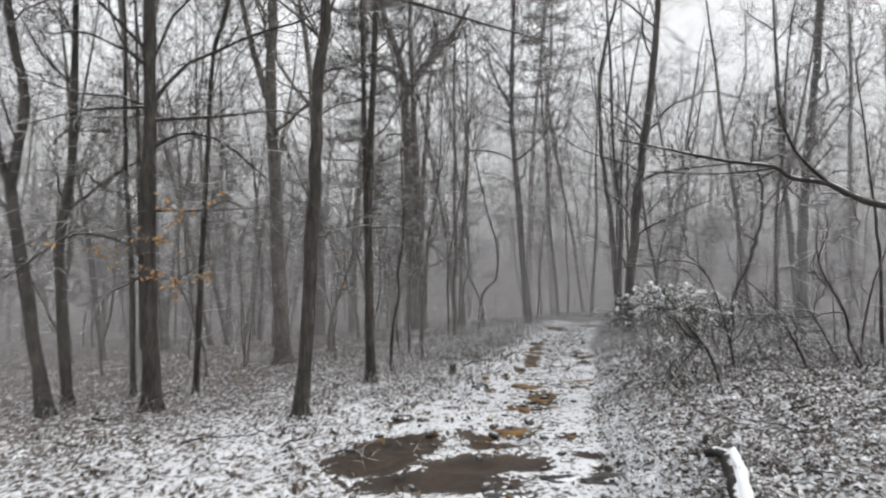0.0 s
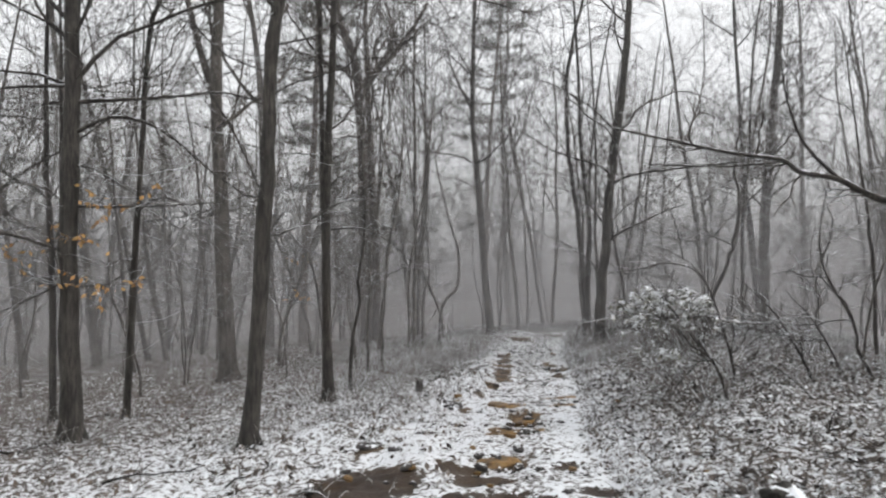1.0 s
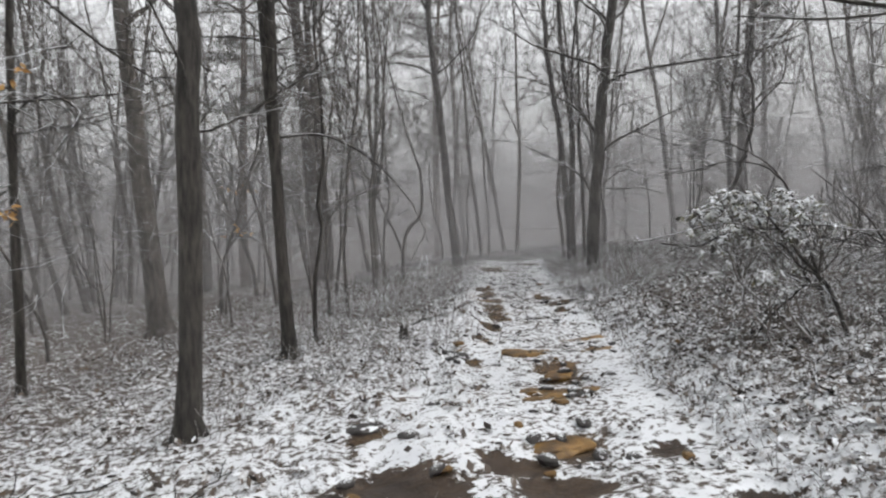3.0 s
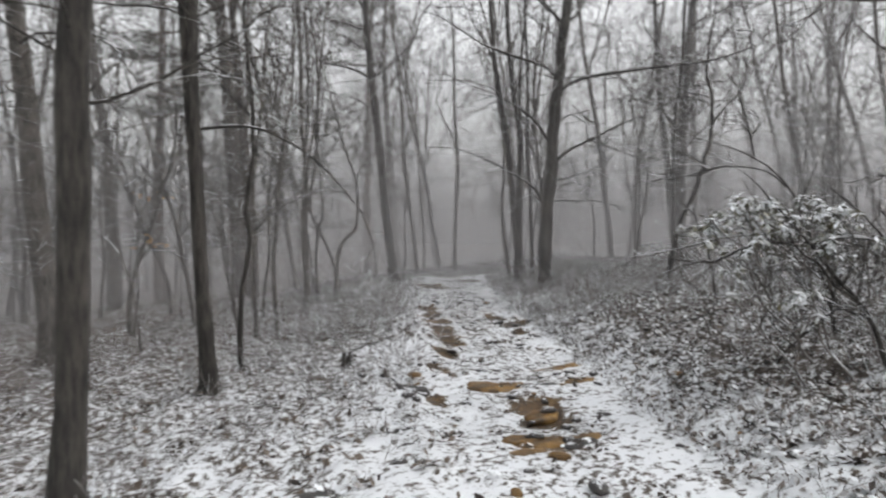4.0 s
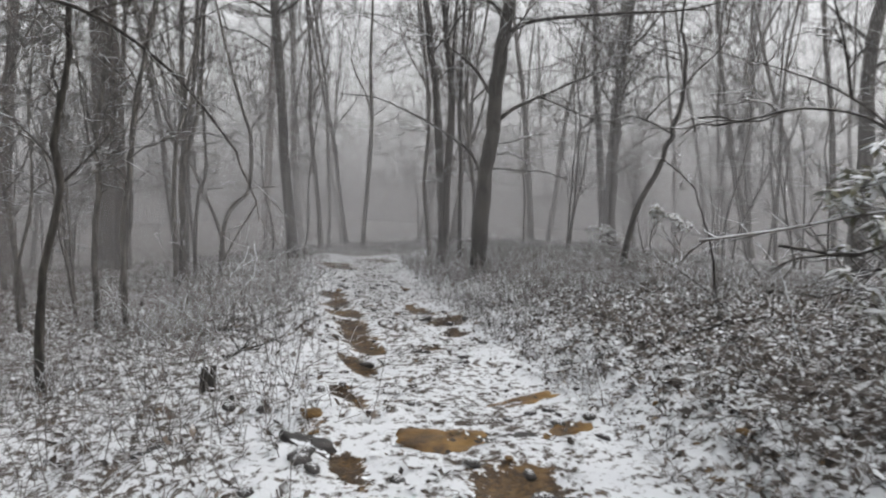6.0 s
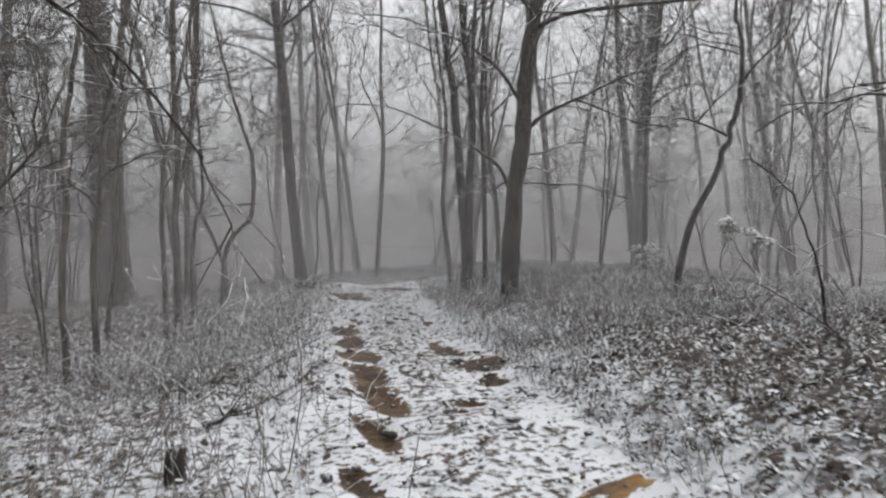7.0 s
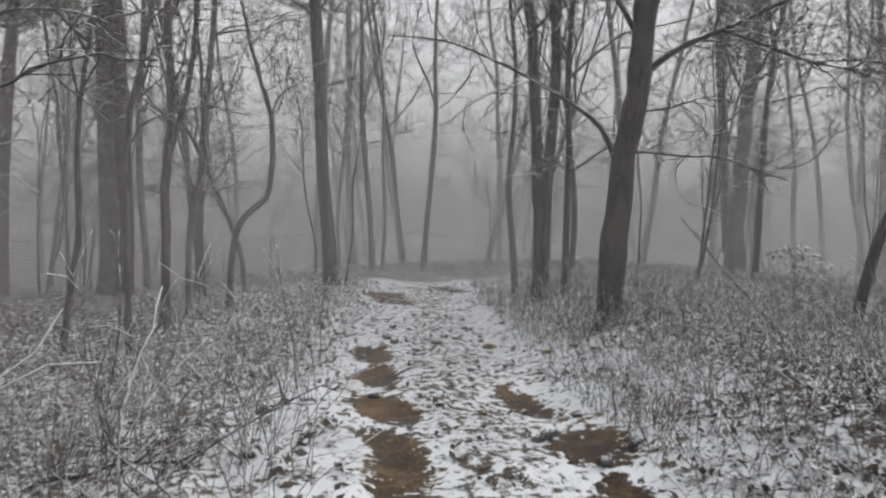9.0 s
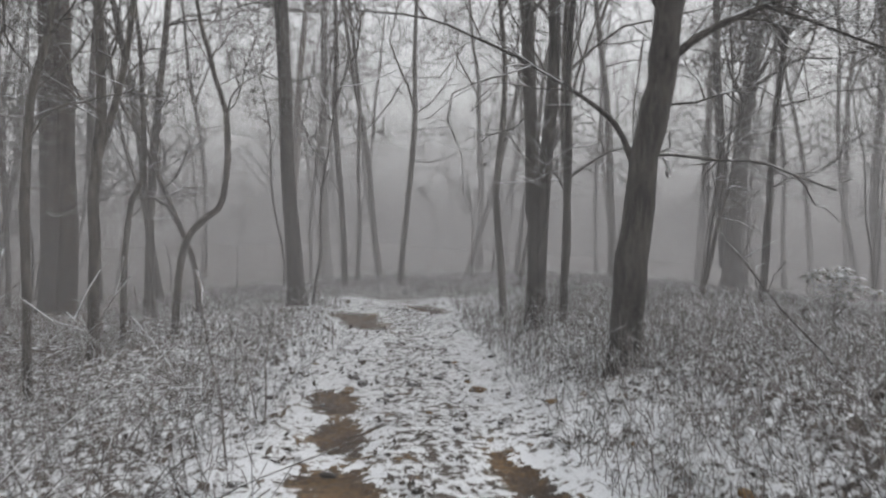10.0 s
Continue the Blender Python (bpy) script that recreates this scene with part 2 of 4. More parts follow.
# bare patches along the two ruts: x, y, half width, half length
BARE = [(-0.45, 6.75, 0.30, 0.45), (-0.62, 6.2, 0.30, 0.33), (-0.5, 8.05, 0.14, 0.14), (0.21, 5.94, 0.27, 0.27), (0.70, 6.03, 0.19, 0.18), (-0.1, 5.5, 0.5, 0.25), (0.74, 7.38, 0.19, 0.2), (0.36, 7.05, 0.17, 0.12), (0.24, 7.2, 0.08, 0.2),
        (1.3, 9.13, 0.14, 0.22), (0.47, 6.68, 0.17, 0.13), (1.29, 7.11, 0.12, 0.12), (1.35, 6.24, 0.13, 0.1), (1.42, 5.86, 0.08, 0.08), (1.36, 9.43, 0.17, 0.2), (1.2, 9.1, 0.12, 0.13), (0.95, 8.65, 0.1, 0.12), (1.15, 8.5, 0.14, 0.12),
        (1.66, 13.0, 0.11, 0.5), (1.8, 13.8, 0.12, 0.45), (1.95, 14.6, 0.16, 0.35), (2.8, 13.6, 0.19, 0.28), (1.35, 12.1, 0.07, 0.4), (0.67, 9.97, 0.07, 0.2), (2.12, 15.65, 0.14, 0.3), (2.23, 16.4, 0.15, 0.28), (1.9, 14.95, 0.2, 0.14),
        (2.9, 14.6, 0.1, 0.35), (2.68, 13.1, 0.12, 0.12), (3.35, 20.5, 0.26, 0.7), (4.66, 21.6, 0.17, 0.55), (2.2, 12.6, 0.1, 0.14), (1.0, 11.2, 0.07, 0.3)]


def build_ground():
    far = [12, 16, 22, 30, 42, 60, 90, 140, 220, 400]
    xs = np.concatenate([-np.array(far[::-1], float), np.arange(-8, 9.01, 0.06), np.array(far, float)])
    ys = np.concatenate([-np.array(far[::-1], float), np.arange(-8, 3, 0.5), np.arange(3, 22, 0.06), np.arange(22, 34, 0.3), np.array([36, 40, 46, 54, 66, 90, 140, 220, 400], float)])
    X, Y = np.meshgrid(xs, ys)
    near = np.clip((30 - np.hypot(X - 2, Y - 10)) / 10, 0, 1)
    Z = lie(X, Y) + uneven(X, Y) * near
    o = X - path_x(Y)
    bare = np.zeros_like(X)
    for bx, by, w, l in BARE:
        d = ((X - bx) / w) ** 2 + ((Y - by) / l) ** 2
        bare = np.maximum(bare, (1.9 if by < 6.9 else 1.2) * np.exp(-0.4 * d ** 1.4))
    Z -= 0.035 * bare
    litter = np.clip((np.abs(o) - 0.75 - 0.3 * np.clip((Y - 12) / 3, 0, 1) * (o > 0)) / 0.9, 0, 1)
    litter = np.where(o > 0, litter * (0.72 + 0.2 * np.clip((Y - 7) / 2, 0, 1) * np.clip((14 - Y) / 2, 0, 1)), litter * (0.5 + 0.2 * np.clip((Y - 7) / 8, 0, 1) + 0.28 * np.clip((-o - 3.0) / 3, 0, 1)))
    litter = np.maximum(litter, 0.32 + 0.24 * np.exp(-(o / 0.35) ** 2) * (Y > 5))
    litter = np.maximum(litter, 0.85 * np.clip((Y - 22.3 - 0.6 * np.sin(X)) / 1.5, 0, 1))
    ny, nx = X.shape
    verts = np.stack([X.ravel(), Y.ravel(), Z.ravel()], 1)
    i = np.arange(ny * nx).reshape(ny, nx)
    quads = np.stack([i[:-1, :-1].ravel(), i[:-1, 1:].ravel(), i[1:, 1:].ravel(), i[1:, :-1].ravel()], 1)
    me = bpy.data.meshes.new("ground")
    me.vertices.add(len(verts))
    me.vertices.foreach_set("co", verts.ravel())
    me.loops.add(quads.size)
    me.loops.foreach_set("vertex_index", quads.ravel())
    me.polygons.add(len(quads))
    me.polygons.foreach_set("loop_start", np.arange(0, quads.size, 4))
    me.update(calc_edges=True)
    me.polygons.foreach_set("use_smooth", np.ones(len(quads), bool))
    wet = np.clip((8.6 - Y) / 1.6, 0, 1)
    for name, values in (("bare", bare), ("litter", litter), ("wet", wet)):
        a = me.attributes.new(name, "FLOAT", "POINT")
        a.data.foreach_set("value", values.ravel())
    me.materials.append(GROUND)
    me.validate()
    tagged(new("ground", me), "forest floor with thin patchy snow over dead leaves and a muddy track", "ground", kind="structure")


build_ground()


# ---- mist ----
def step_up(z, a, b):
    u = min(max((z - a) / (b - a), 0), 1)
    return u * u * (3 - 2 * u)


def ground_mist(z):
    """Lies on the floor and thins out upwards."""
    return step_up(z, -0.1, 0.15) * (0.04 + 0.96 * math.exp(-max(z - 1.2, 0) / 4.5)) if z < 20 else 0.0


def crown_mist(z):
    """Mist that drifts among the crowns, coloured paler for the brighter light up there."""
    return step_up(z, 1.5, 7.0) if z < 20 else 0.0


def build_mist(radius, density, profile, colour, label):
    """A standing bank of mist round the stretch of wood."""
    cx, cy, n = 1.0, 4.0, 96
    levels = [-0.5, -0.03, 0.05, 0.12, 0.2, 0.3, 0.7, 1.2, 1.8, 2.6, 3.5, 4.6, 6.0, 8.0, 11.0, 15.0, 22.0]
    v, f, th = [], [], []
    for i in range(n):
        w = 2 * math.pi * i / n
        rr = radius * (1 + 0.04 * math.sin(3 * w + radius) + 0.02 * math.sin(7 * w + 2 * radius))
        x, y = cx + rr * math.cos(w), cy + rr * math.sin(w)
        g = float(lie(np.array(x), np.array(y)))
        for z in levels:
            v.append((x, y, g + z))
            th.append(profile(z))
    k = len(levels)
    for i in range(n):
        j = (i + 1) % n
        for a in range(k - 1):
            f.append((i * k + a, j * k + a, j * k + a + 1, i * k + a + 1))
    me = bpy.data.meshes.new("mist")
    me.from_pydata(v, [], f)
    a = me.attributes.new("thick", "FLOAT", "POINT")
    a.data.foreach_set("value", th)
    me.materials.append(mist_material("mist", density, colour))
    me.polygons.foreach_set("use_smooth", [True] * len(me.polygons))
    tagged(new("mist", me), label, "mist", kind="backdrop")


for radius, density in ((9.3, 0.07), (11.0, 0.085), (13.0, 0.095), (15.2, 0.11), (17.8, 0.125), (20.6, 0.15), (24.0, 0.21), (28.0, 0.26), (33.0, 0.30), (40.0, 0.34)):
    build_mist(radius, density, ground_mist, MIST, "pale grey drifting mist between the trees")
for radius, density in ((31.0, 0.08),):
    build_mist(radius, density, crown_mist, LIT_MIST, "thin mist among the tree crowns, its brighter light put into the colour")


def build_backdrop():
    """Plain grey distance that closes the wood and thins out into the sky."""
    n, r = 96, 75.0
    levels = [-7.0, 0.0, 2.0, 4.0, 6.0, 9.0, 12.0, 16.0, 21.0]
    v, f, th = [], [], []
    for i in range(n):
        w = 2 * math.pi * i / n
        for z in levels:
            v.append((1 + r * math.cos(w), 4 + r * math.sin(w), z))
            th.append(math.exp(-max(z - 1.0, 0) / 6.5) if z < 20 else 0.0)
    k = len(levels)
    for i in range(n):
        j = (i + 1) % n
        for a in range(k - 1):
            f.append((i * k + a, j * k + a, j * k + a + 1, i * k + a + 1))
    me = bpy.data.meshes.new("backdrop")
    me.from_pydata(v, [], f)
    a = me.attributes.new("thick", "FLOAT", "POINT")
    a.data.foreach_set("value", th)
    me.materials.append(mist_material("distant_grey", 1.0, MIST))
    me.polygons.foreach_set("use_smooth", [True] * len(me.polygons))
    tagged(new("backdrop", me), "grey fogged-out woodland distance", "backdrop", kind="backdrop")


build_backdrop()


# ---- trees ----
def wander(rng, start, way, length, n, bend, lift):
    """A crooked line of n + 1 points."""
    pts = [Vector(start)]
    d = Vector(way).normalized()
    step = length / n
    for i in range(n):
        d = (d + Vector((rng.gauss(0, bend), rng.gauss(0, bend), rng.gauss(0, bend) + lift))).normalized()
        pts.append(pts[-1] + d * step)
    return pts


def taper(r0, r1, n):
    return [r0 + (r1 - r0) * (i / n) ** 0.8 for i in range(n + 1)]


def along(pts, s):
    """Point and direction at the share s of a line."""
    i = min(int(s * (len(pts) - 1)), len(pts) - 2)
    u = s * (len(pts) - 1) - i
    return pts[i].lerp(pts[i + 1], u), (pts[i + 1] - pts[i]).normalized()


def side_way(rng, d, spread, up):
    q = d.orthogonal().normalized()
    q.rotate(Matrix.Rotation(rng.uniform(0, 2 * math.pi), 3, d))
    w = (d * math.cos(spread) + q * math.sin(spread)).normalized()
    w.z += up
    return w.normalized()


def twigs_on(shell, rng, pts, length, r, level, count, lift, sides=3, thin=0.0035):
    for _ in range(count):
        p, d = along(pts, rng.uniform(0.18, 1.0))
        ln = length * rng.uniform(0.55, 1.25)
        line = wander(rng, p, side_way(rng, d, rng.uniform(0.5, 1.2), 0.06), ln, 4 if level > 1 else 2, 0.30, lift)
        shell.tube(line, taper(r, max(r * 0.35, thin), len(line) - 1), sides, cap=False)
        if level > 1:
            twigs_on(shell, rng, line, length * 0.52, max(r * 0.5, thin), level - 1, max(2, count * 3 // 5), lift, sides, thin)


def limb_on(root, rng, pts, r0, density=7, level=2, lift=0.02, bark=None, twig_len=None, sides=6):
    """A limb with its twigs, as parts of a tree; pts are in the tree's own space."""
    length = sum((b - a).length for a, b in zip(pts, pts[1:]))
    s = Shell()
    s.tube(pts, taper(r0, max(r0 * 0.25, 0.006), len(pts) - 1), sides)
    limb = part("limb", s, bark or BARK, root)
    t = Shell()
    twigs_on(t, rng, pts, twig_len or max(0.5 if r0 > 0.009 else 0.2, length * 0.42), max(r0 * 0.32, 0.007), level, density, lift)
    tagged(part("twig_spray", t, TWIG, limb, "thin snow-dusted twigs"), kind="stuff")
    return limb


def smooth_line(pts, per=4):
    """A rounded line through the given points."""
    p = [Vector(q) for q in pts]
    out = []
    for i in range(len(p) - 1):
        a, b, c, d = p[max(i - 1, 0)], p[i], p[i + 1], p[min(i + 2, len(p) - 1)]
        for k in range(per):
            u = k / per
            out.append(0.5 * ((2 * b) + (c - a) * u + (2 * a - 5 * b + 4 * c - d) * u * u + (3 * b - a - 3 * c + d) * u ** 3))
    out.append(p[-1])
    return out


def trunk_radius(z, r, height, flare):
    return r * (max(1 - z / height, 0.03) ** 0.75) + r * flare * math.exp(-max(z, 0) / (r * 1.6))


def trunk_part(root, line, r, height, bark, flare=0.7, sides=14, rough=0.09, seed=0, name="trunk"):
    rng = random.Random(seed)
    s = Shell()
    radii = [trunk_radius(p.z, r, height, flare) * (1 + rng.uniform(-rough, rough)) for p in line]
    s.tube(line, radii, sides)
    # root flare: uneven lobes at the foot
    for p in range(len(s.v)):
        v = s.v[p]
        if v.z < r * 3:
            w = math.atan2(v.y - line[0].y, v.x - line[0].x)
            k = 1 + 0.22 * math.sin(4 * w + seed) * math.exp(-max(v.z, 0) / (r * 1.3))
            v.x, v.y = line[0].x + (v.x - line[0].x) * k, line[0].y + (v.y - line[0].y) * k
    return part(name, s, bark, root)


FEET = []


def tree(label, base, rest, r, height=13.0, limbs=(), random_limbs=8, first=2.6, seed=1, bark=None, stems=(), density=9, group="", flare=0.7, level=2, limb_len=2.6, category="tree", twig_len=None):
    """base: x, y of the foot. rest: further points of the stem in the world. limbs: world lines with a radius. stems: further stems from the same root."""
    bark = bark or BARK
    rng = random.Random(seed)
    bx, by = base
    FEET.append((bx, by, r))
    bz = floor_z(bx, by) - 0.06
    root = thing("tree", (bx, by, bz), label, category, group)
    o = Vector((bx, by, bz))
    pts = [Vector((0, 0, -0.1))] + [Vector(q) - o for q in rest]
    # carry the stem on to its full height
    d = (pts[-1] - pts[-2]).normalized()
    d = (d + Vector((0, 0, 1.2))).normalized()
    while pts[-1].z < height:
        d = (d + Vector((rng.gauss(0, 0.07), rng.gauss(0, 0.07), 0.12))).normalized()
        pts.append(pts[-1] + d * 1.6)
    line = smooth_line(pts, 4)
    line = line[:1] + [p + Vector((rng.gauss(0, r * 0.06 + 0.004), rng.gauss(0, r * 0.06 + 0.004), 0)) for p in line[1:]]
    low = [Vector((0, 0, -0.1)), line[0].lerp(line[1], 0.25), line[0].lerp(line[1], 0.5)]
    line = low + line[1:]
    trunk_part(root, line, r, max(height, line[-1].z) * 1.05, bark, flare, seed=seed)
    for q, lr in limbs:
        limb_on(root, rng, smooth_line([Vector(p) - o for p in q], 3), lr, density, level, bark=bark, twig_len=twig_len)
    for st, sr in stems:
        sp = [Vector(p) - o for p in st]
        sd = (sp[-1] - sp[-2]).normalized()
        while sp[-1].z < height * 0.8:
            sd = (sd + Vector((rng.gauss(0, 0.08), rng.gauss(0, 0.08), 0.15))).normalized()
            sp.append(sp[-1] + sd * 1.4)
        sl = smooth_line(sp, 3)
        s = Shell()
        s.tube(sl, [sr * max(1 - p.z / (height * 0.95), 0.06) ** 0.8 for p in sl], 9)
        part("stem", s, bark, root)
        for _ in range(random_limbs // 2):
            z = rng.uniform(0.3, 0.95)
            p, dd = along(sl, z)
            limb_on(root, rng, wander(rng, p, side_way(rng, dd, rng.uniform(0.6, 1.2), 0.2), limb_len * rng.uniform(0.4, 0.9), 7, 0.13, 0.03), sr * 0.3, density, level, bark=bark)
    for _ in range(round(random_limbs * 1.8) if height > 7 else random_limbs):
        s_ = rng.uniform(0, 1) ** 0.8
        z = first + (height * 0.92 - first) * s_
        s_ = next((i for i, p in enumerate(line) if p.z > z), len(line) - 1) / (len(line) - 1)
        p, dd = along(line, s_)
        rr = trunk_radius(p.z, r, height, 0) * rng.uniform(0.25, 0.42)
        limb_on(root, rng, wander(rng, p, side_way(rng, dd, rng.uniform(0.7, 1.3), 0.15), limb_len * rng.uniform(0.6, 1.3), 9, 0.19, 0.015), max(rr, 0.010), density, level, bark=bark)
    for _ in range(8 if height > 9 else 0):  # thin shoots that spread low on the stem
        z = rng.uniform(1.5, 5.2)
        s_ = next((i for i, p in enumerate(line) if p.z > z), len(line) - 1) / (len(line) - 1)
        p, dd = along(line, s_)
        limb_on(root, rng, wander(rng, p, side_way(rng, dd, rng.uniform(1.1, 1.6), 0.1), rng.uniform(0.7, 1.9), 8, 0.2, 0.0), rng.uniform(0.008, 0.014), 6, 2, bark=bark, twig_len=0.6, sides=5)
    return root


def far_tree(seed, height, r, fork, label):
    """A bare tree for the depth of the wood: crooked trunk, rising limbs, and a crown of fine twigs."""
    rng = random.Random(seed)
    root = thing("tree", (0, 0, 0), label, "tree", "bare trees of the wood")
    line = smooth_line(wander(rng, (0, 0, -0.25), (rng.gauss(0, 0.06), rng.gauss(0, 0.06), 1), height, 11, 0.055, 0.05), 2)
    s = Shell()
    s.tube(line, [trunk_radius(p.z, r, height * 1.05, 0.4) * rng.uniform(0.93, 1.07) for p in line], 8)
    # trunks deep in the wood take the bark colour with haze mixed in
    part("trunk", s, BARK_HAZED, root)
    twig = Shell()

    def branch(p, d, ln, rr, spread, up, lift):
        pts = wander(rng, p, side_way(rng, d, spread, up), ln, 6, 0.15, lift)
        twigs_on(twig, rng, pts, ln * 0.58, max(rr * 0.33, 0.010), 2, 5, 0.0, 3, 0.0055)
        return pts

    forks = seed % 2 + 1
    for i in range(forks):  # large rising limbs, as the trunk divides
        p, d = along(line, fork + 0.1 + 0.15 * i + rng.uniform(0, 0.1))
        rr = trunk_radius(p.z, r, height, 0) * rng.uniform(0.5, 0.7)
        pts = branch(p, d, height * rng.uniform(0.3, 0.45), rr, rng.uniform(0.45, 0.75), 0.15, 0.05)
        ls = Shell()
        ls.tube(pts, taper(rr, rr * 0.22, 6), 6)
        part("limb", ls, BARK_HAZED, root)
        for _ in range(3):
            q, e = along(pts, rng.uniform(0.3, 0.9))
            sub = branch(q, e, height * rng.uniform(0.08, 0.16), rr * 0.4, rng.uniform(0.5, 1.0), 0.1, 0.02)
            twig.tube(sub, taper(rr * 0.38, rr * 0.12, 6), 4, cap=False)
    n = 14
    for i in range(n):  # spreading side limbs up the stem
        z = fork * 0.75 + (0.97 - fork * 0.75) * (i + rng.random()) / n
        p, d = along(line, z)
        ln = height * rng.uniform(0.15, 0.3) * (1.2 - 0.75 * z)
        rr = trunk_radius(p.z, r, height, 0) * rng.uniform(0.2, 0.34)
        pts = branch(p, d, ln, rr, rng.uniform(1.0, 1.5), 0.08, 0.03)
        twig.tube(pts, taper(rr, rr * 0.25, 6), 4, cap=False)
    for _ in range(5):  # short shoots low on the stem
        p, d = along(line, rng.uniform(0.1, fork))
        pts = wander(rng, p, side_way(rng, d, rng.uniform(0.8, 1.4), 0.1), height * rng.uniform(0.04, 0.09), 4, 0.2, 0.0)
        twig.tube(pts, taper(0.012, 0.005, 4), 3, cap=False)
    tagged(part("crown", twig, TWIG, root, "dense bare twigs"), kind="stuff")
    return root


def sapling(seed, height, r, label, stems=1, lean=0.1):
    rng = random.Random(seed)
    root = thing("sapling", (0, 0, 0), label, "sapling", "saplings in the undergrowth")
    for _ in range(stems):
        line = smooth_line(wander(rng, (rng.gauss(0, 0.04), rng.gauss(0, 0.04), -0.1), (rng.gauss(0, lean), rng.gauss(0, lean), 1), height * rng.uniform(0.7, 1.1), 9, 0.10, 0.06), 2)
        s = Shell()
        s.tube(line, taper(r, r * 0.25, len(line) - 1), 6)
        # stem colour already paled for the mist in front of it
        part("stem", s, BARK_HAZED, root)
        t = Shell()
        for _ in range(9):
            p, d = along(line, rng.uniform(0.22, 0.97))
            pts = wander(rng, p, side_way(rng, d, rng.uniform(0.5, 1.2), 0.15), height * rng.uniform(0.12, 0.3), 5, 0.22, 0.02)
            t.tube(pts, taper(r * 0.4, r * 0.12, 5), 4, cap=False)
            twigs_on(t, rng, pts, height * 0.1, max(r * 0.2, 0.004), 2, 4, 0.02)
        tagged(part("twig_spray", t, TWIG, root, "snow-dusted side twigs"), kind="stuff")
    return root


# ---- the trees along the track ----
tree("dark upright tree trunk beside the snowy track with long bare limbs", (-4.2, 9.9), [(-4.25, 9.9, 1.27), (-4.23, 9.9, 3.3), (-4.21, 9.9, 5.34)], 0.125, 13, [
    ([(-4.2, 9.9, 3.6), (-3.1, 9.8, 3.65), (-2.3, 9.7, 3.7), (-1.7, 9.6, 3.5)], 0.03),
    ([(-4.2, 9.9, 3.2), (-3.7, 9.8, 3.4), (-3.1, 9.7, 3.25), (-2.5, 9.7, 2.75), (-2.0, 9.6, 2.4)], 0.03),
    ([(-4.25, 9.9, 1.72), (-4.85, 9.7, 1.95), (-5.3, 9.6, 1.9), (-5.9, 9.5, 1.45), (-6.5, 9.4, 1.1)], 0.028),
    ([(-4.25, 9.9, 3.8), (-5.15, 9.9, 3.75), (-6.0, 9.9, 3.55)], 0.026),
    ([(-4.2, 9.9, 2.3), (-3.35, 9.8, 2.3), (-2.3, 9.7, 2.35)], 0.02),
    ([(-4.25, 9.9, 1.4), (-4.8, 10.1, 1.15), (-5.4, 10.2, 0.9)], 0.018),
    ([(-4.25, 9.9, 4.6), (-5.0, 9.7, 5.4), (-5.6, 9.6, 6.1)], 0.035)], 16, 3.6, 11, limb_len=3.2, density=9)
tree("dark leaning tree trunk rising straight from the snow", (-1.78, 8.6), [(-1.69, 8.6, 1.19), (-1.61, 8.6, 2.53), (-1.58, 8.6, 3.67), (-1.46, 8.6, 4.87)], 0.095, 12, [
    ([(-1.45, 8.6, 4.95), (-0.6, 8.5, 4.85), (0.5, 8.4, 4.5), (1.3, 8.3, 4.25)], 0.03),
    ([(-1.55, 8.6, 4.4), (-2.0, 8.5, 4.8), (-2.6, 8.4, 5.1)], 0.022)], 10, 4.0, 12, limb_len=2.6)
tree("slender dark tree with two stems close together", (-1.21, 11.6), [(-1.26, 11.6, 2.14), (-1.21, 11.6, 4.05), (-1.11, 11.6, 5.96)], 0.08, 12, [
    ([(-1.22, 11.6, 2.1), (-0.75, 11.5, 2.12), (-0.35, 11.4, 1.95), (0.0, 11.3, 1.65), (0.3, 11.2, 1.25)], 0.018)], 12, 3.0, 13, limb_len=3.0,
    stems=[([(-1.25, 11.6, 1.0), (-1.30, 11.6, 2.6), (-1.33, 11.6, 4.0), (-1.38, 11.6, 6.0)], 0.06)])
tree("dark leaning forked tree with crooked stems", (-6.03, 10.5), [(-6.34, 10.5, 0.9), (-6.59, 10.5, 2.71), (-6.4, 10.5, 4.0), (-6.64, 10.5, 5.56)], 0.11, 11, [], 10, 2.6, 14,
     stems=[([(-6.55, 10.5, 2.5), (-6.8, 10.5, 3.3), (-7.0, 10.5, 4.6)], 0.09)])
tree("dark slightly crooked tree trunk in thin snow", (-6.0, 11.0), [(-6.14, 11, 1.67), (-5.96, 11, 3.02), (-5.85, 11, 5.74)], 0.09, 11, [], 10, 2.2, 15)
tree("thin dark tree beside a thicker trunk", (-4.15, 11.5), [(-4.03, 11.5, 1.66), (-3.93, 11.5, 3.56), (-3.84, 11.5, 4.97), (-3.58, 11.5, 5.92)], 0.055, 10, [], 10, 2.2, 16)
tree("pair of thin dark stems close together", (-5.4, 12.0), [(-5.45, 12.0, 1.7), (-5.55, 12.0, 3.4), (-5.55, 12.0, 6.0)], 0.055, 10, [], 6, 2.6, 17,
     stems=[([(-5.25, 12.0, 0.0), (-5.3, 12.0, 2.5), (-5.35, 12.0, 5.5)], 0.05)])
tree("grey forked tree veiled by mist", (-3.7, 16.0), [(-3.9, 16, 2.95), (-4.02, 16, 5.58), (-3.95, 16, 8.0)], 0.18, 15, [], 8, 4.5, 18, bark=BARK_HAZED,
     stems=[([(-4.0, 16, 5.0), (-4.4, 16, 6.3), (-4.8, 16, 8.0)], 0.13)])
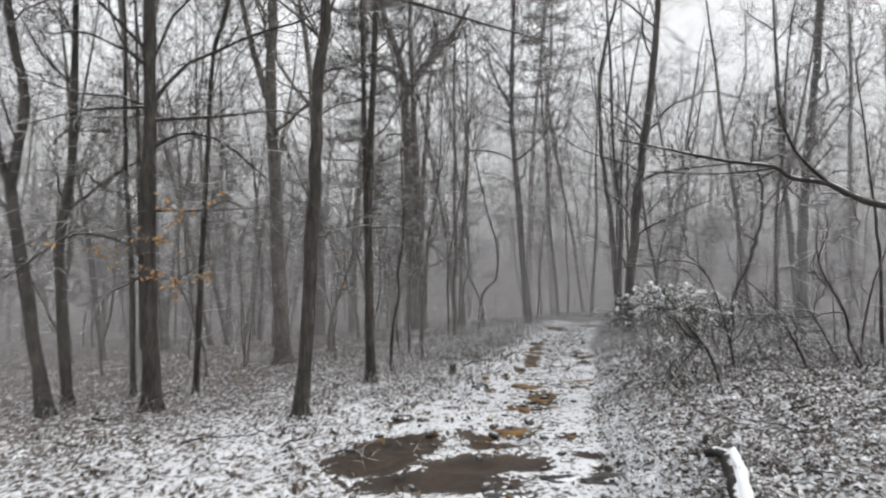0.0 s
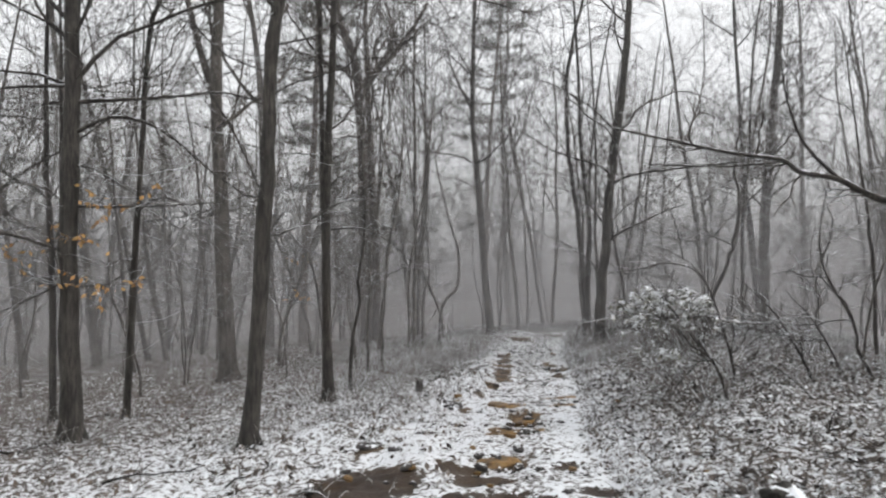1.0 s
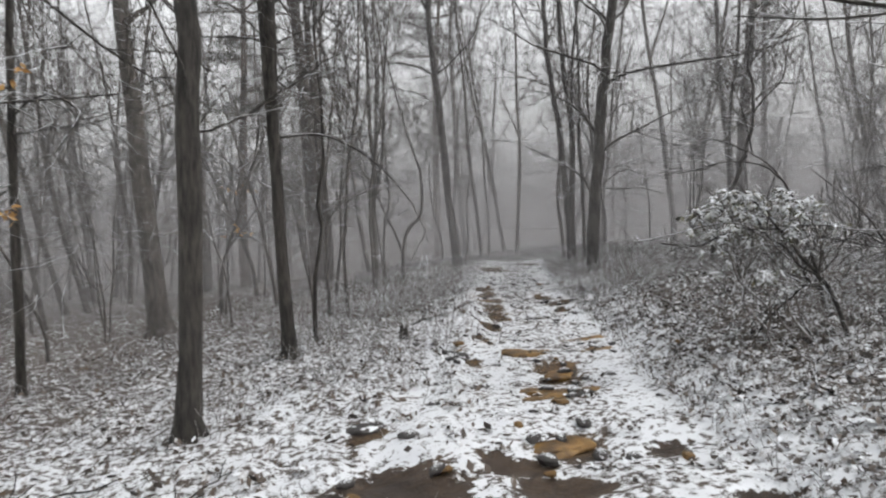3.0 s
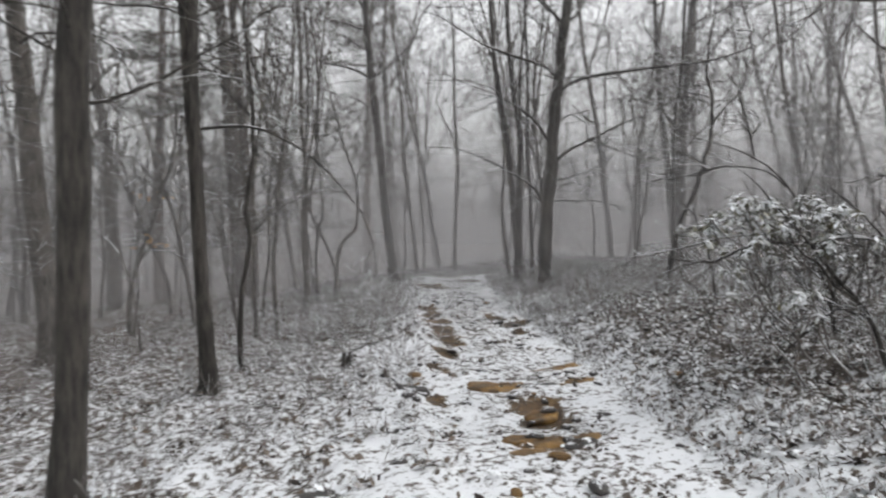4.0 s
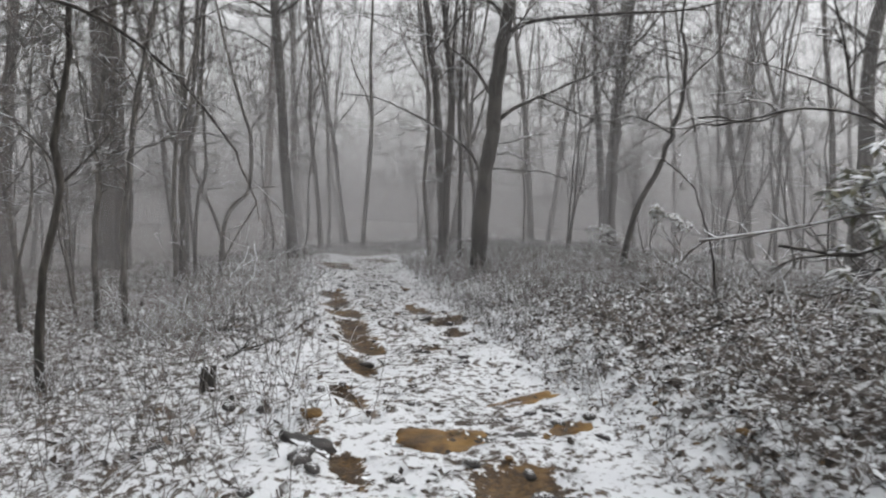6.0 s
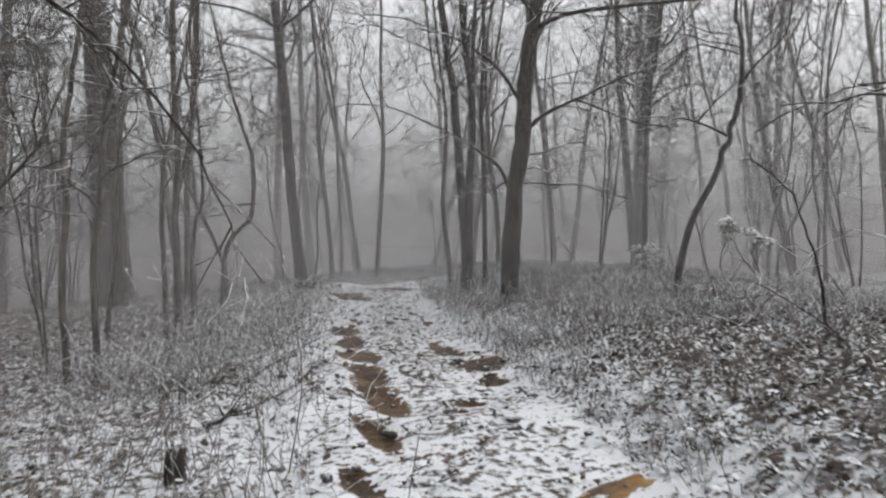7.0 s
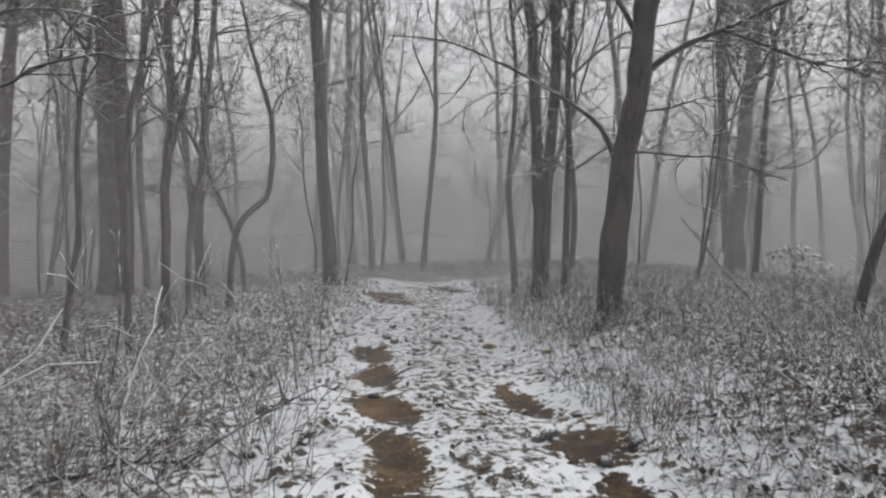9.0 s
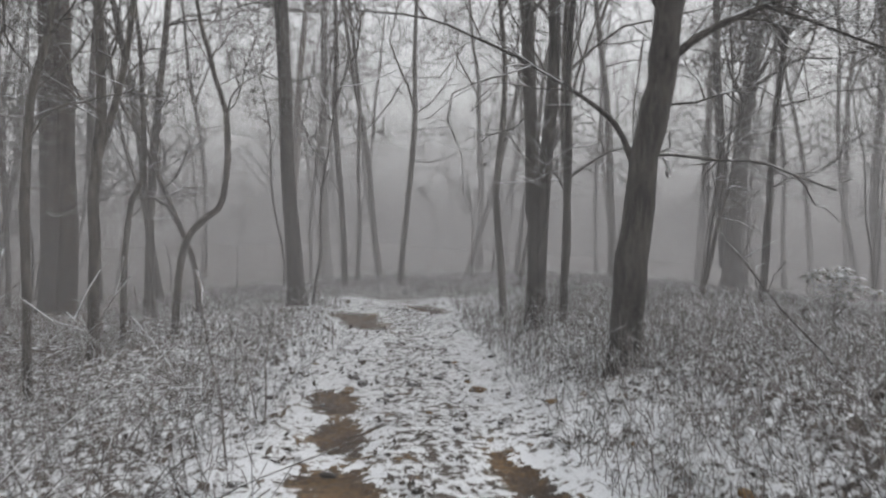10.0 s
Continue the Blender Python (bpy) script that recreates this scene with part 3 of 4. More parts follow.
tree("stout brown oak with a gnarled forked crown in mist", (-1.1, 26.0), [(-1.26, 26, 3.69), (-1.47, 26, 7.76), (-1.7, 26, 9.0), (-2.2, 26, 10.5)], 0.27, 17, [
    ([(-1.45, 26, 7.6), (-1.0, 26, 8.3), (-0.4, 26, 9.0), (0.2, 26, 9.6), (1.0, 26, 11)], 0.24),
    ([(-0.4, 26, 9.0), (-0.2, 26, 9.8), (-0.5, 26, 11.0)], 0.12),
    ([(-1.5, 26, 8.0), (-2.1, 26, 8.6), (-3.0, 26, 8.7)], 0.13)], 16, 7.5, 19, flare=0.2, bark=BARK_OAK, limb_len=4.5, density=9)
tree("brown trunk close beside a stout oak in mist", (-0.8, 25.0), [(-0.86, 25, 2.5), (-1.0, 25, 5.0), (-1.1, 25, 8.0)], 0.17, 15, [], 10, 5.0, 30, flare=0.2, bark=BARK_OAK, limb_len=3.2)
tree("tall straight grey tree at the edge of the track", (2.77, 22.0), [(2.37, 22, 3.76), (2.19, 22, 6.47), (2.28, 22, 9.73)], 0.115, 16, [
    ([(2.2, 22, 6.2), (1.6, 22, 7.4), (1.3, 22, 8.6)], 0.05)], 22, 3.4, 20, limb_len=3.4, density=9)
tree("leaning dark tree with broad low limbs over the brush", (4.26, 15.83), [(4.27, 15.82, 0.6), (4.31, 15.79, 1.35), (4.40, 15.74, 2.05), (4.40, 15.74, 2.6), (4.48, 15.70, 3.3), (4.56, 15.66, 4.1), (4.75, 15.6, 5.6)], 0.118, 13, [
    ([(4.24, 15.84, 1.30), (4.13, 15.91, 1.57), (3.90, 16.05, 1.78), (3.6, 16.25, 2.0), (3.25, 16.48, 2.2), (2.9, 16.7, 2.36), (2.4, 16.9, 2.4)], 0.027),
    ([(4.42, 15.73, 2.03), (4.6, 15.6, 2.21), (4.85, 15.45, 2.36), (5.05, 15.37, 2.45), (5.42, 15.1, 2.66), (5.8, 14.95, 2.8)], 0.036),
    ([(4.95, 15.4, 2.4), (5.13, 15.2, 2.28), (5.5, 14.95, 2.1), (5.9, 14.8, 2.05)], 0.016),
    ([(4.50, 15.68, 3.28), (4.84, 15.49, 3.46), (5.5, 15.12, 3.54), (6.1, 14.76, 3.58), (6.7, 14.44, 3.63), (7.4, 14.1, 3.85)], 0.040),
    ([(4.38, 15.77, 2.35), (4.15, 15.89, 2.76), (3.92, 16.03, 3.0), (3.6, 16.15, 3.2), (3.2, 16.3, 3.3)], 0.030),
    ([(4.6, 15.65, 4.4), (4.0, 15.7, 5.0), (3.2, 15.6, 5.4)], 0.028)], 14, 3.6, 21, limb_len=3.0, density=9, flare=0.3)
tree("cluster of upright dark stems from one root", (4.53, 17.78), [(4.50, 17.8, 0.6), (4.44, 17.83, 1.3), (4.36, 17.86, 2.6), (4.22, 17.93, 3.55), (4.12, 17.97, 4.8)], 0.074, 12, [
    ([(4.45, 17.6, 0.5), (4.3, 17.2, 0.95), (4.15, 17.0, 1.35), (4.0, 16.9, 1.55)], 0.014)], 9, 3.0, 22,
     stems=[([(4.56, 17.76, -0.25), (4.55, 17.76, 0.85), (4.57, 17.77, 1.4), (4.60, 17.76, 2.6), (4.48, 17.81, 3.7), (4.40, 17.84, 4.8)], 0.076), ([(4.59, 17.76, 2.5), (4.62, 17.75, 3.9), (4.70, 17.72, 4.8)], 0.045),
            ([(4.80, 17.66, -0.2), (4.78, 17.67, 0.9), (4.77, 17.68, 1.6), (4.72, 17.69, 2.4), (4.75, 17.69, 3.4), (4.74, 17.7, 4.6)], 0.042)])
tree("small crooked dark tree with a sharp elbow", (6.21, 15.03), [(6.34, 14.9, 0.79), (6.56, 14.68, 1.5), (6.59, 14.65, 1.75), (6.66, 14.58, 1.88), (6.65, 14.59, 2.04), (6.71, 14.53, 2.23), (6.73, 14.51, 2.59), (6.74, 14.5, 3.01), (6.69, 14.55, 3.3), (6.68, 14.56, 3.59)], 0.05, 4.9, [
    ([(6.73, 14.51, 2.57), (6.86, 14.38, 2.82), (7.07, 14.17, 3.13), (7.11, 14.13, 3.52), (7.2, 14.1, 3.9)], 0.02),
    ([(6.66, 14.58, 1.92), (6.49, 14.75, 2.06), (6.32, 14.92, 2.16), (6.11, 15.13, 2.21), (5.87, 15.37, 2.22)], 0.021),
    ([(6.39, 14.85, 2.14), (6.47, 14.77, 2.27), (6.58, 14.66, 2.44), (6.73, 14.51, 2.62)], 0.015),
    ([(6.32, 14.92, 2.16), (6.27, 14.97, 2.35), (6.3, 14.94, 2.6)], 0.01)], 7, 2.8, 23, limb_len=1.5, flare=0.35)
tree("grey tree in the mist beyond the brush", (12.18, 23.33), [(12.2, 23.31, 2.0), (12.27, 23.26, 4.2), (12.4, 23.18, 6.0), (12.6, 23.1, 8.7)], 0.19, 16, [
    ([(12.2, 23.3, 3.4), (11.4, 22.9, 3.9), (10.9, 22.6, 4.5)], 0.05)], 16, 3.0, 24,
     stems=[([(12.07, 23.44, -0.1), (11.95, 23.55, 1.6), (11.85, 23.62, 3.0), (11.72, 23.74, 4.6), (11.6, 23.8, 7.5)], 0.12)])
tree("slender dark tree in the mist beyond the brush", (9.66, 19.95), [(9.66, 19.94, 1.0), (9.66, 19.95, 1.9), (9.7, 19.9, 3.5), (9.8, 19.8, 4.6)], 0.062, 11, [
    ([(9.66, 19.94, 1.75), (10.0, 19.75, 1.6), (10.4, 19.5, 1.85), (10.6, 19.3, 2.4)], 0.018)], 12, 2.2, 27)
tree("slender dark forked tree on the low side of the track", (0.33, 19.23), [(0.31, 19.23, 0.86), (0.37, 19.24, 1.71), (0.32, 19.25, 3.2)], 0.06, 11, [], 12, 2.2, 28, bark=BARK_HAZED,
     stems=[([(0.33, 19.23, 1.2), (0.55, 19.3, 2.1), (0.66, 19.3, 3.2)], 0.045)])
tree("slender dark tree on the low side of the track", (0.58, 23.53), [(0.62, 23.54, 1.33), (0.75, 23.55, 3.13), (0.86, 23.56, 5.0)], 0.07, 12, [], 12, 2.6, 29, bark=BARK_HAZED)
tree("dark forked tree behind the evergreen shrub", (12.9, 16.15), [(12.89, 16.15, 1.94), (12.87, 16.18, 4.18), (13.2, 16.05, 6.0)], 0.17, 13, [], 16, 3.0, 25)
tree("dark leaning tree reaching over the track", (7.4, 8.2), [(7.0, 8.25, 1.6), (6.4, 8.3, 2.6), (5.9, 8.35, 3.6), (5.6, 8.4, 5.0)], 0.09, 9, [
    ([(6.7, 8.3, 2.1), (5.42, 8.4, 2.28), (5.02, 8.4, 2.39), (4.7, 8.4, 2.55), (4.26, 8.4, 2.62), (4.05, 8.42, 2.76), (3.5, 8.45, 2.83), (2.94, 8.5, 2.95), (2.18, 8.5, 3.1)], 0.05),
    ([(4.05, 8.42, 2.74), (3.36, 8.4, 2.67), (2.53, 8.4, 2.69)], 0.016),
    ([(4.72, 8.4, 2.54), (4.32, 8.4, 2.93), (4.12, 8.4, 3.41), (4.05, 8.4, 3.9)], 0.026)], 3, 4.4, 26, limb_len=1.8, twig_len=0.6)


SAP = "thin bare crooked sapling dusted with snow"
for foot, rest, r, limbs, top, seed in (
        ((-0.92, 12.2), [(-0.91, 12.2, 0.21), (-0.78, 12.22, 0.98), (-0.81, 12.22, 1.29), (-0.72, 12.24, 1.82), (-0.70, 12.24, 2.3)], 0.032, [([(-0.77, 12.23, 1.02), (-0.61, 12.26, 1.2), (-0.45, 12.29, 1.4)], 0.012)], 5.5, 71),
        ((-0.74, 15.4), [(-0.76, 15.35, 0.36), (-0.71, 15.35, 1.01), (-0.72, 15.35, 1.66), (-0.66, 15.36, 2.11), (-0.59, 15.38, 2.57), (-0.52, 15.4, 3.1)], 0.036, [([(-0.70, 15.35, 1.18), (-0.80, 15.33, 1.44), (-0.88, 15.32, 2.08), (-0.93, 15.3, 2.6)], 0.018)], 6.0, 72),
        ((-0.43, 15.0), [(-0.47, 15.0, 0.39), (-0.41, 15.01, 1.01), (-0.37, 15.02, 1.52), (-0.30, 15.03, 2.08), (-0.19, 15.05, 2.61), (-0.12, 15.06, 3.0)], 0.034, [], 6.5, 73),
        ((0.16, 17.2), [(0.13, 17.2, 1.25), (0.30, 17.2, 2.27), (0.51, 17.2, 3.58)], 0.035, [], 6.0, 74),
        ((0.55, 19.7), [(0.59, 19.7, 0.65), (0.74, 19.7, 1.35), (0.59, 19.7, 3.54), (0.63, 19.7, 4.7)], 0.035, [], 7.0, 75),
        ((1.07, 20.5), [(1.12, 20.5, 0.15), (1.30, 20.5, 0.57), (1.59, 20.5, 0.93), (1.60, 20.5, 1.96), (1.40, 20.5, 2.6)], 0.05, [], 6.0, 76),
        ((3.27, 7.98), [(3.13, 8.06, 0.51), (2.98, 8.15, 0.75), (2.8, 8.25, 1.03), (2.56, 8.4, 1.38), (2.42, 8.49, 1.54)], 0.019, [([(2.82, 8.25, 1.0), (3.0, 8.14, 1.05), (3.19, 8.02, 1.02)], 0.0088), ([(2.8, 8.25, 1.02), (2.51, 8.43, 1.0), (2.3, 8.56, 0.89), (2.05, 8.71, 0.91)], 0.0085)], 0.3, 77),
        ((3.85, 9.0), [(3.75, 9.1, 0.7), (3.57, 9.24, 1.37), (3.37, 9.44, 1.66), (3.17, 9.63, 1.79), (2.93, 9.86, 1.9), (2.7, 10.05, 1.98)], 0.02, [([(3.54, 9.27, 1.41), (3.43, 9.38, 1.55), (3.2, 9.6, 1.6), (3.0, 9.79, 1.54), (2.85, 9.92, 1.5)], 0.009), ([(3.37, 9.44, 1.66), (3.33, 9.48, 1.96), (3.28, 9.53, 2.2)], 0.008)], 0.3, 83),
        ((4.80, 8.9), [(4.39, 9.11, 0.97), (3.89, 9.36, 1.53)], 0.02, [], 0.3, 78),
        ((5.38, 9.2), [(5.06, 9.38, 0.83), (4.73, 9.57, 1.29)], 0.018, [], 0.3, 79),
        ((5.32, 8.57), [(5.19, 8.79, 0.62), (5.16, 8.83, 0.92), (4.98, 9.13, 1.62), (4.99, 9.12, 2.36)], 0.022, [], 1.6, 80),
        ((6.88, 10.77), [(6.87, 10.78, 1.42), (6.82, 10.85, 2.24)], 0.03, [], 5.0, 81),
        ((4.55, 11.43), [(4.47, 11.51, 0.62), (4.41, 11.57, 0.9), (4.35, 11.63, 1.16), (4.36, 11.62, 1.4)], 0.014, [([(4.36, 11.62, 1.13), (4.25, 11.72, 1.28), (4.13, 11.85, 1.42)], 0.008)], 0.3, 82)):
    # stems beyond y = 14 get the bark paled for haze
    tree(SAP, foot, rest, r, top, limbs, (9 if foot[0] < 4 else 3) if top > 4 else (4 if r > 0.015 else 0), 0.9 if top > 4 else 0.6, seed, bark=BARK_HAZED if foot[1] > 14 else BARK, flare=0.25, limb_len=1.1 if top > 4 else 0.6, density=6, category="sapling", group="saplings in the undergrowth")


# ---- saplings and the depth of the wood ----
def scatter():
    rng = random.Random(5)
    sap = [sapling(40 + i, h, r, lab, st) for i, (h, r, lab, st) in enumerate((
        (3.6, 0.022, "thin bare sapling dusted with snow", 1), (4.6, 0.03, "thin crooked bare sapling in the snow", 1), (2.6, 0.016, "slight bare sapling with fine twigs", 1),
        (4.0, 0.022, "clump of thin bare saplings", 3), (5.5, 0.035, "tall thin bare sapling", 1)))]
    home = []
    spots = [(-1.0, 16.3, 3), (-2.4, 15.2, 0), (-3.1, 13.6, 2), (-2.8, 17.4, 1),
             (-4.9, 14.2, 4), (-0.6, 18.4, 1), (-1.9, 18.0, 4), (8.4, 11.5, 1), (5.9, 9.6, 0), (7.0, 12.2, 2), (5.0, 19.5, 1), (6.4, 20.4, 4), (1.3, 22.8, 4)]
    for k in range(74):
        x, y = rng.uniform(-13, 17), rng.uniform(14, 34)
        if abs(x - path_x(y)) > 1.5 and not (1 < x < 9 and y < 20):
            spots.append((x, y, rng.randrange(5)))
    for x, y, k in spots:
        m = pose(x, y, floor_z(x, y), 0, 0, rng.uniform(0, 360)) @ Matrix.Scale(rng.uniform(0.85, 1.2) if y < 18 else rng.uniform(1.0, 1.9), 4)
        if k not in home:
            home.append(k)
            sap[k].matrix_basis = m
        else:
            c = copy_thing(sap[k], m)
            c.matrix_basis = m
    kinds = [far_tree(60 + i, h, r, fo, lab) for i, (h, r, fo, lab) in enumerate((
        (15, 0.12, 0.3, "bare grey tree half lost in mist"), (17, 0.17, 0.35, "tall bare grey tree half lost in mist"), (12, 0.08, 0.25, "slender bare tree half lost in mist"),
        (10, 0.055, 0.2, "thin bare young tree half lost in mist"), (14, 0.10, 0.3, "bare grey tree with a fine twiggy crown"), (19, 0.21, 0.4, "large bare grey tree half lost in mist")))]
    used = set()
    placed, fixed = [], []
    tries = 0
    for x, y, k, sc in ((4.58, 27.1, 2, 1.0), (5.25, 29.0, 3, 1.15), (6.2, 30.0, 4, 0.9), (5.76, 26.8, 2, 1.0), (9.8, 29.0, 2, 1.0), (15.5, 18.5, 4, 0.9), (16.5, 22.0, 0, 0.9), (15.0, 13.5, 2, 0.9), (17.5, 16.0, 4, 1.0), (14.2, 19.2, 3, 1.0), (11.3, 13.2, 3, 0.85)):
        fixed.append((x, y, k, sc))
    while len(placed) < 112 and tries < 8000:
        tries += 1
        a, rr = rng.uniform(math.radians(-5), math.radians(150)), 13 + 37 * rng.random() ** 0.8
        x, y = 1 + rr * math.cos(a), 6 + rr * math.sin(a)
        if abs(x - path_x(y)) < (1.6 if y < 24 else 0.9) or any((x - px) ** 2 + (y - py) ** 2 < 1.6 for px, py in placed):
            continue
        if y < 19 and -5 < x < 8 or y < 27 and -3.2 < x < 1.2 or y < 31 and 1.2 < x < 8.5:
            continue
        if 7 < x < 14 and y < 33 and rng.random() < 0.95:
            continue
        placed.append((x, y))
        k = rng.choices(range(6), (3, 2, 5, 5, 4, 1) if rr > 24 else (0, 0, 4, 6, 3, 0))[0]
        fixed.append((x, y, k, rng.uniform(0.85, 1.15)))
    for _ in range(26):  # the wood stands closer on the low side
        a, rr = rng.uniform(math.radians(104), math.radians(138)), rng.uniform(17, 44)
        fixed.append((1 + rr * math.cos(a), 4 + rr * math.sin(a), rng.choices(range(6), (3, 2, 4, 3, 4, 1))[0], rng.uniform(0.85, 1.15)))
    for x, y, k, sc in fixed:
        m = pose(x, y, float(lie(np.array(x), np.array(y))), rng.gauss(0, 2.5), rng.gauss(0, 2.5), rng.uniform(0, 360)) @ Matrix.Scale(sc, 4)
        if k in used:
            copy_thing(kinds[k], m).matrix_basis = m
        else:
            used.add(k)
            kinds[k].matrix_basis = m


scatter()


def white_pine(at, height, r, seed, first):
    rng = random.Random(seed)
    x, y = at
    root = thing("pine_tree", (x, y, floor_z(x, y)), "tall white pine with flat dark needle shelves in mist", "pine tree")
    line = wander(rng, (0, 0, -0.2), (0, 0, 1), height, 12, 0.02, 0.05)
    s = Shell()
    s.tube(line, taper(r, 0.04, 12), 9)
    part("trunk", s, BARK_PINE, root)
    z = first
    while z < height * 0.96:
        for _ in range(4):
            p, d = along(line, z / height)
            w = rng.uniform(0, 2 * math.pi)
            ln = (1.2 + 2.2 * (1 - z / height)) * rng.uniform(0.7, 1.2)
            pts = wander(rng, p, (math.cos(w), math.sin(w), 0.1), ln, 6, 0.08, 0.02)
            ls = Shell()
            ls.tube(pts, taper(0.05, 0.012, 6), 4)
            limb = part("limb", ls, BARK_PINE, root)
            nd = Shell()
            for _ in range(46):
                q, dd = along(pts, rng.uniform(0.3, 1))
                q = q + Vector((rng.gauss(0, 0.28), rng.gauss(0, 0.28), rng.gauss(0, 0.06)))
                for _ in range(9):
                    v = Vector((rng.gauss(0, 1), rng.gauss(0, 1), rng.gauss(0.35, 0.45))).normalized()
                    nd.leaf(q, v, Vector((0, 0, 1)), rng.uniform(0.16, 0.30), 0.026, 0)
            tagged(part("needle_tuft", nd, NEEDLES, limb, "tufts of dark pine needles"), kind="stuff")
        z += rng.uniform(0.7, 1.1)
    return root


white_pine((-3.7, 28.0), 17, 0.20, 3, 6.2)
white_pine((5.0, 40.0), 21, 0.22, 4, 11.0)


# ---- evergreen shrub by the track ----
def rosette(leaves, caps, rng, at, size):
    """A whorl of drooping leaves at a branch's end, most with a cushion of snow."""
    n = rng.randrange(10, 17)
    for k in range(n):
        w = 2 * math.pi * k / n + rng.gauss(0, 0.25)
        v = Vector((math.cos(w), math.sin(w), rng.gauss(-0.45, 0.35))).normalized()
        leaves.leaf(at + Vector((rng.gauss(0, 0.008), rng.gauss(0, 0.008), rng.gauss(0, 0.012))), v, Vector((rng.gauss(0, 0.2), rng.gauss(0, 0.2), 1)), size * rng.uniform(0.75, 1.25), size * rng.uniform(0.26, 0.36), 0.2)
    if rng.random() < 0.6:
        b, m, rr = len(caps.v), 8, size * rng.uniform(0.22, 0.5)
        ring = [(0.55, 0.35), (1.0, 0.0)]
        caps.v.append(at + Vector((0, 0, rr * 0.42)))
        for q, h in ring:
            for k in range(m):
                w = 2 * math.pi * k / m
                u = q * rr * rng.uniform(0.7, 1.25)
                caps.v.append(at + Vector((u * math.cos(w), u * math.sin(w), rr * h * 0.8 + 0.004)))
        for k in range(m):
            k2 = (k + 1) % m
            caps.f.append((b, b + 1 + k, b + 1 + k2))
            caps.f.append((b + 1 + k, b + 1 + m + k, b + 1 + m + k2, b + 1 + k2))


def evergreen_shrub(at, foot, half, low, high, n_stems, per_stem, size, label, seed, extra=()):
    """at: centre of the crown. foot: where the stems leave the ground. half: half width and depth of the crown, low and high: its heights over the ground.
    extra: further bare branches, as world lines."""
    rng = random.Random(seed)
    fx, fy = foot
    z0 = floor_z(fx, fy)
    o = Vector((fx, fy, z0))
    root = thing("evergreen_shrub", o, label, "shrub")
    cx, cy = at[0] - fx, at[1] - fy
    leaves, caps = Shell(), Shell()
    for i in range(n_stems):
        a, q = 2.4 * i + rng.gauss(0, 0.3), math.sqrt((i + 0.5) / n_stems)
        base = Vector((0.55 * half[0] * math.cos(a) * q, 0.6 * half[1] * math.sin(a) * q, 0))
        base.z = floor_z(fx + base.x, fy + base.y) - z0 - 0.05
        knee = Vector((cx + 0.6 * half[0] * q * math.cos(a), cy + 0.6 * half[1] * q * math.sin(a), low * rng.uniform(0.85, 1.1)))
        bow = [base.lerp(knee, u) + Vector((rng.gauss(0, 0.05), rng.gauss(0, 0.05), -0.07 * math.sin(3 * u))) for u in (0.25, 0.5, 0.75)]
        line = smooth_line([base, *bow, knee], 3)
        s = Shell()
        s.tube(line, taper(size * 0.14, size * 0.07, len(line) - 1), 6)
        stem = part("stem", s, SHRUB, root)
        for k_ in range(per_stem):
            b = a + rng.gauss(0, 0.9)
            k = q * 0.7 + rng.uniform(-0.25, 0.5)
            skirt = k_ % 6 == 5
            dome = 1 - 0.55 * min(abs(k), 1.1) ** 2
            top = low + (high - low) * dome * rng.uniform(0.55, 1.0) if not skirt else low * rng.uniform(0.6, 0.85)
            tip = Vector((cx + half[0] * k * math.cos(b), cy + half[1] * k * math.sin(b), top))
            p, d = along(line, rng.uniform(0.72, 1.0) if not skirt else 0.5)
            way = smooth_line([p, p.lerp(tip, 0.5) + Vector((rng.gauss(0, 0.04), rng.gauss(0, 0.04), -0.04)), tip], 3)
            tw = Shell()
            tw.tube(way, taper(size * 0.06, size * 0.03, len(way) - 1), 5)
            part("twig", tw, SHRUB, stem)
            rosette(leaves, caps, rng, tip, size)
            for u in (0.55, 0.8):
                if rng.random() < 0.5:
                    q2, d2 = along(way, u)
                    rosette(leaves, caps, rng, q2 + Vector((rng.gauss(0, 0.06), rng.gauss(0, 0.06), rng.uniform(0.0, 0.05))), size * 0.85)
    for pts, r in extra:
        limb_on(root, rng, smooth_line([Vector(p) - o for p in pts], 3), r, 5, 1, bark=SHRUB, twig_len=0.2)
    tagged(part("foliage", leaves, LAUREL, root, "drooping evergreen leaves in whorls", smooth=False), kind="stuff")
    tagged(part("snow_cap", caps, SNOWCAP, root, "cushions of snow on the leaf whorls"), kind="stuff")
    return root


evergreen_shrub((2.78, 8.5), (3.02, 8.22), (0.62, 0.55), 0.74, 1.27, 6, 13, 0.082, "snow-capped evergreen shrub beside the track", 7, (
    ([(2.9, 8.25, 0.78), (2.61, 8.39, 1.05), (2.42, 8.58, 1.05), (2.2, 8.8, 0.97), (1.96, 9.04, 0.9)], 0.008),
    ([(2.95, 8.2, 0.7), (2.96, 8.25, 0.97), (3.05, 8.16, 1.06), (3.2, 7.97, 1.01), (3.45, 7.8, 1.0)], 0.011)))
evergreen_shrub((5.2, 13.0), (5.3, 12.9), (0.28, 0.22), 0.62, 0.95, 3, 4, 0.085, "small snow-capped evergreen shrub in the brush", 8)
evergreen_shrub((6.6, 16.1), (6.6, 16.1), (0.3, 0.24), 0.4, 0.75, 3, 4, 0.085, "small snow-capped evergreen shrub in the brush", 9)


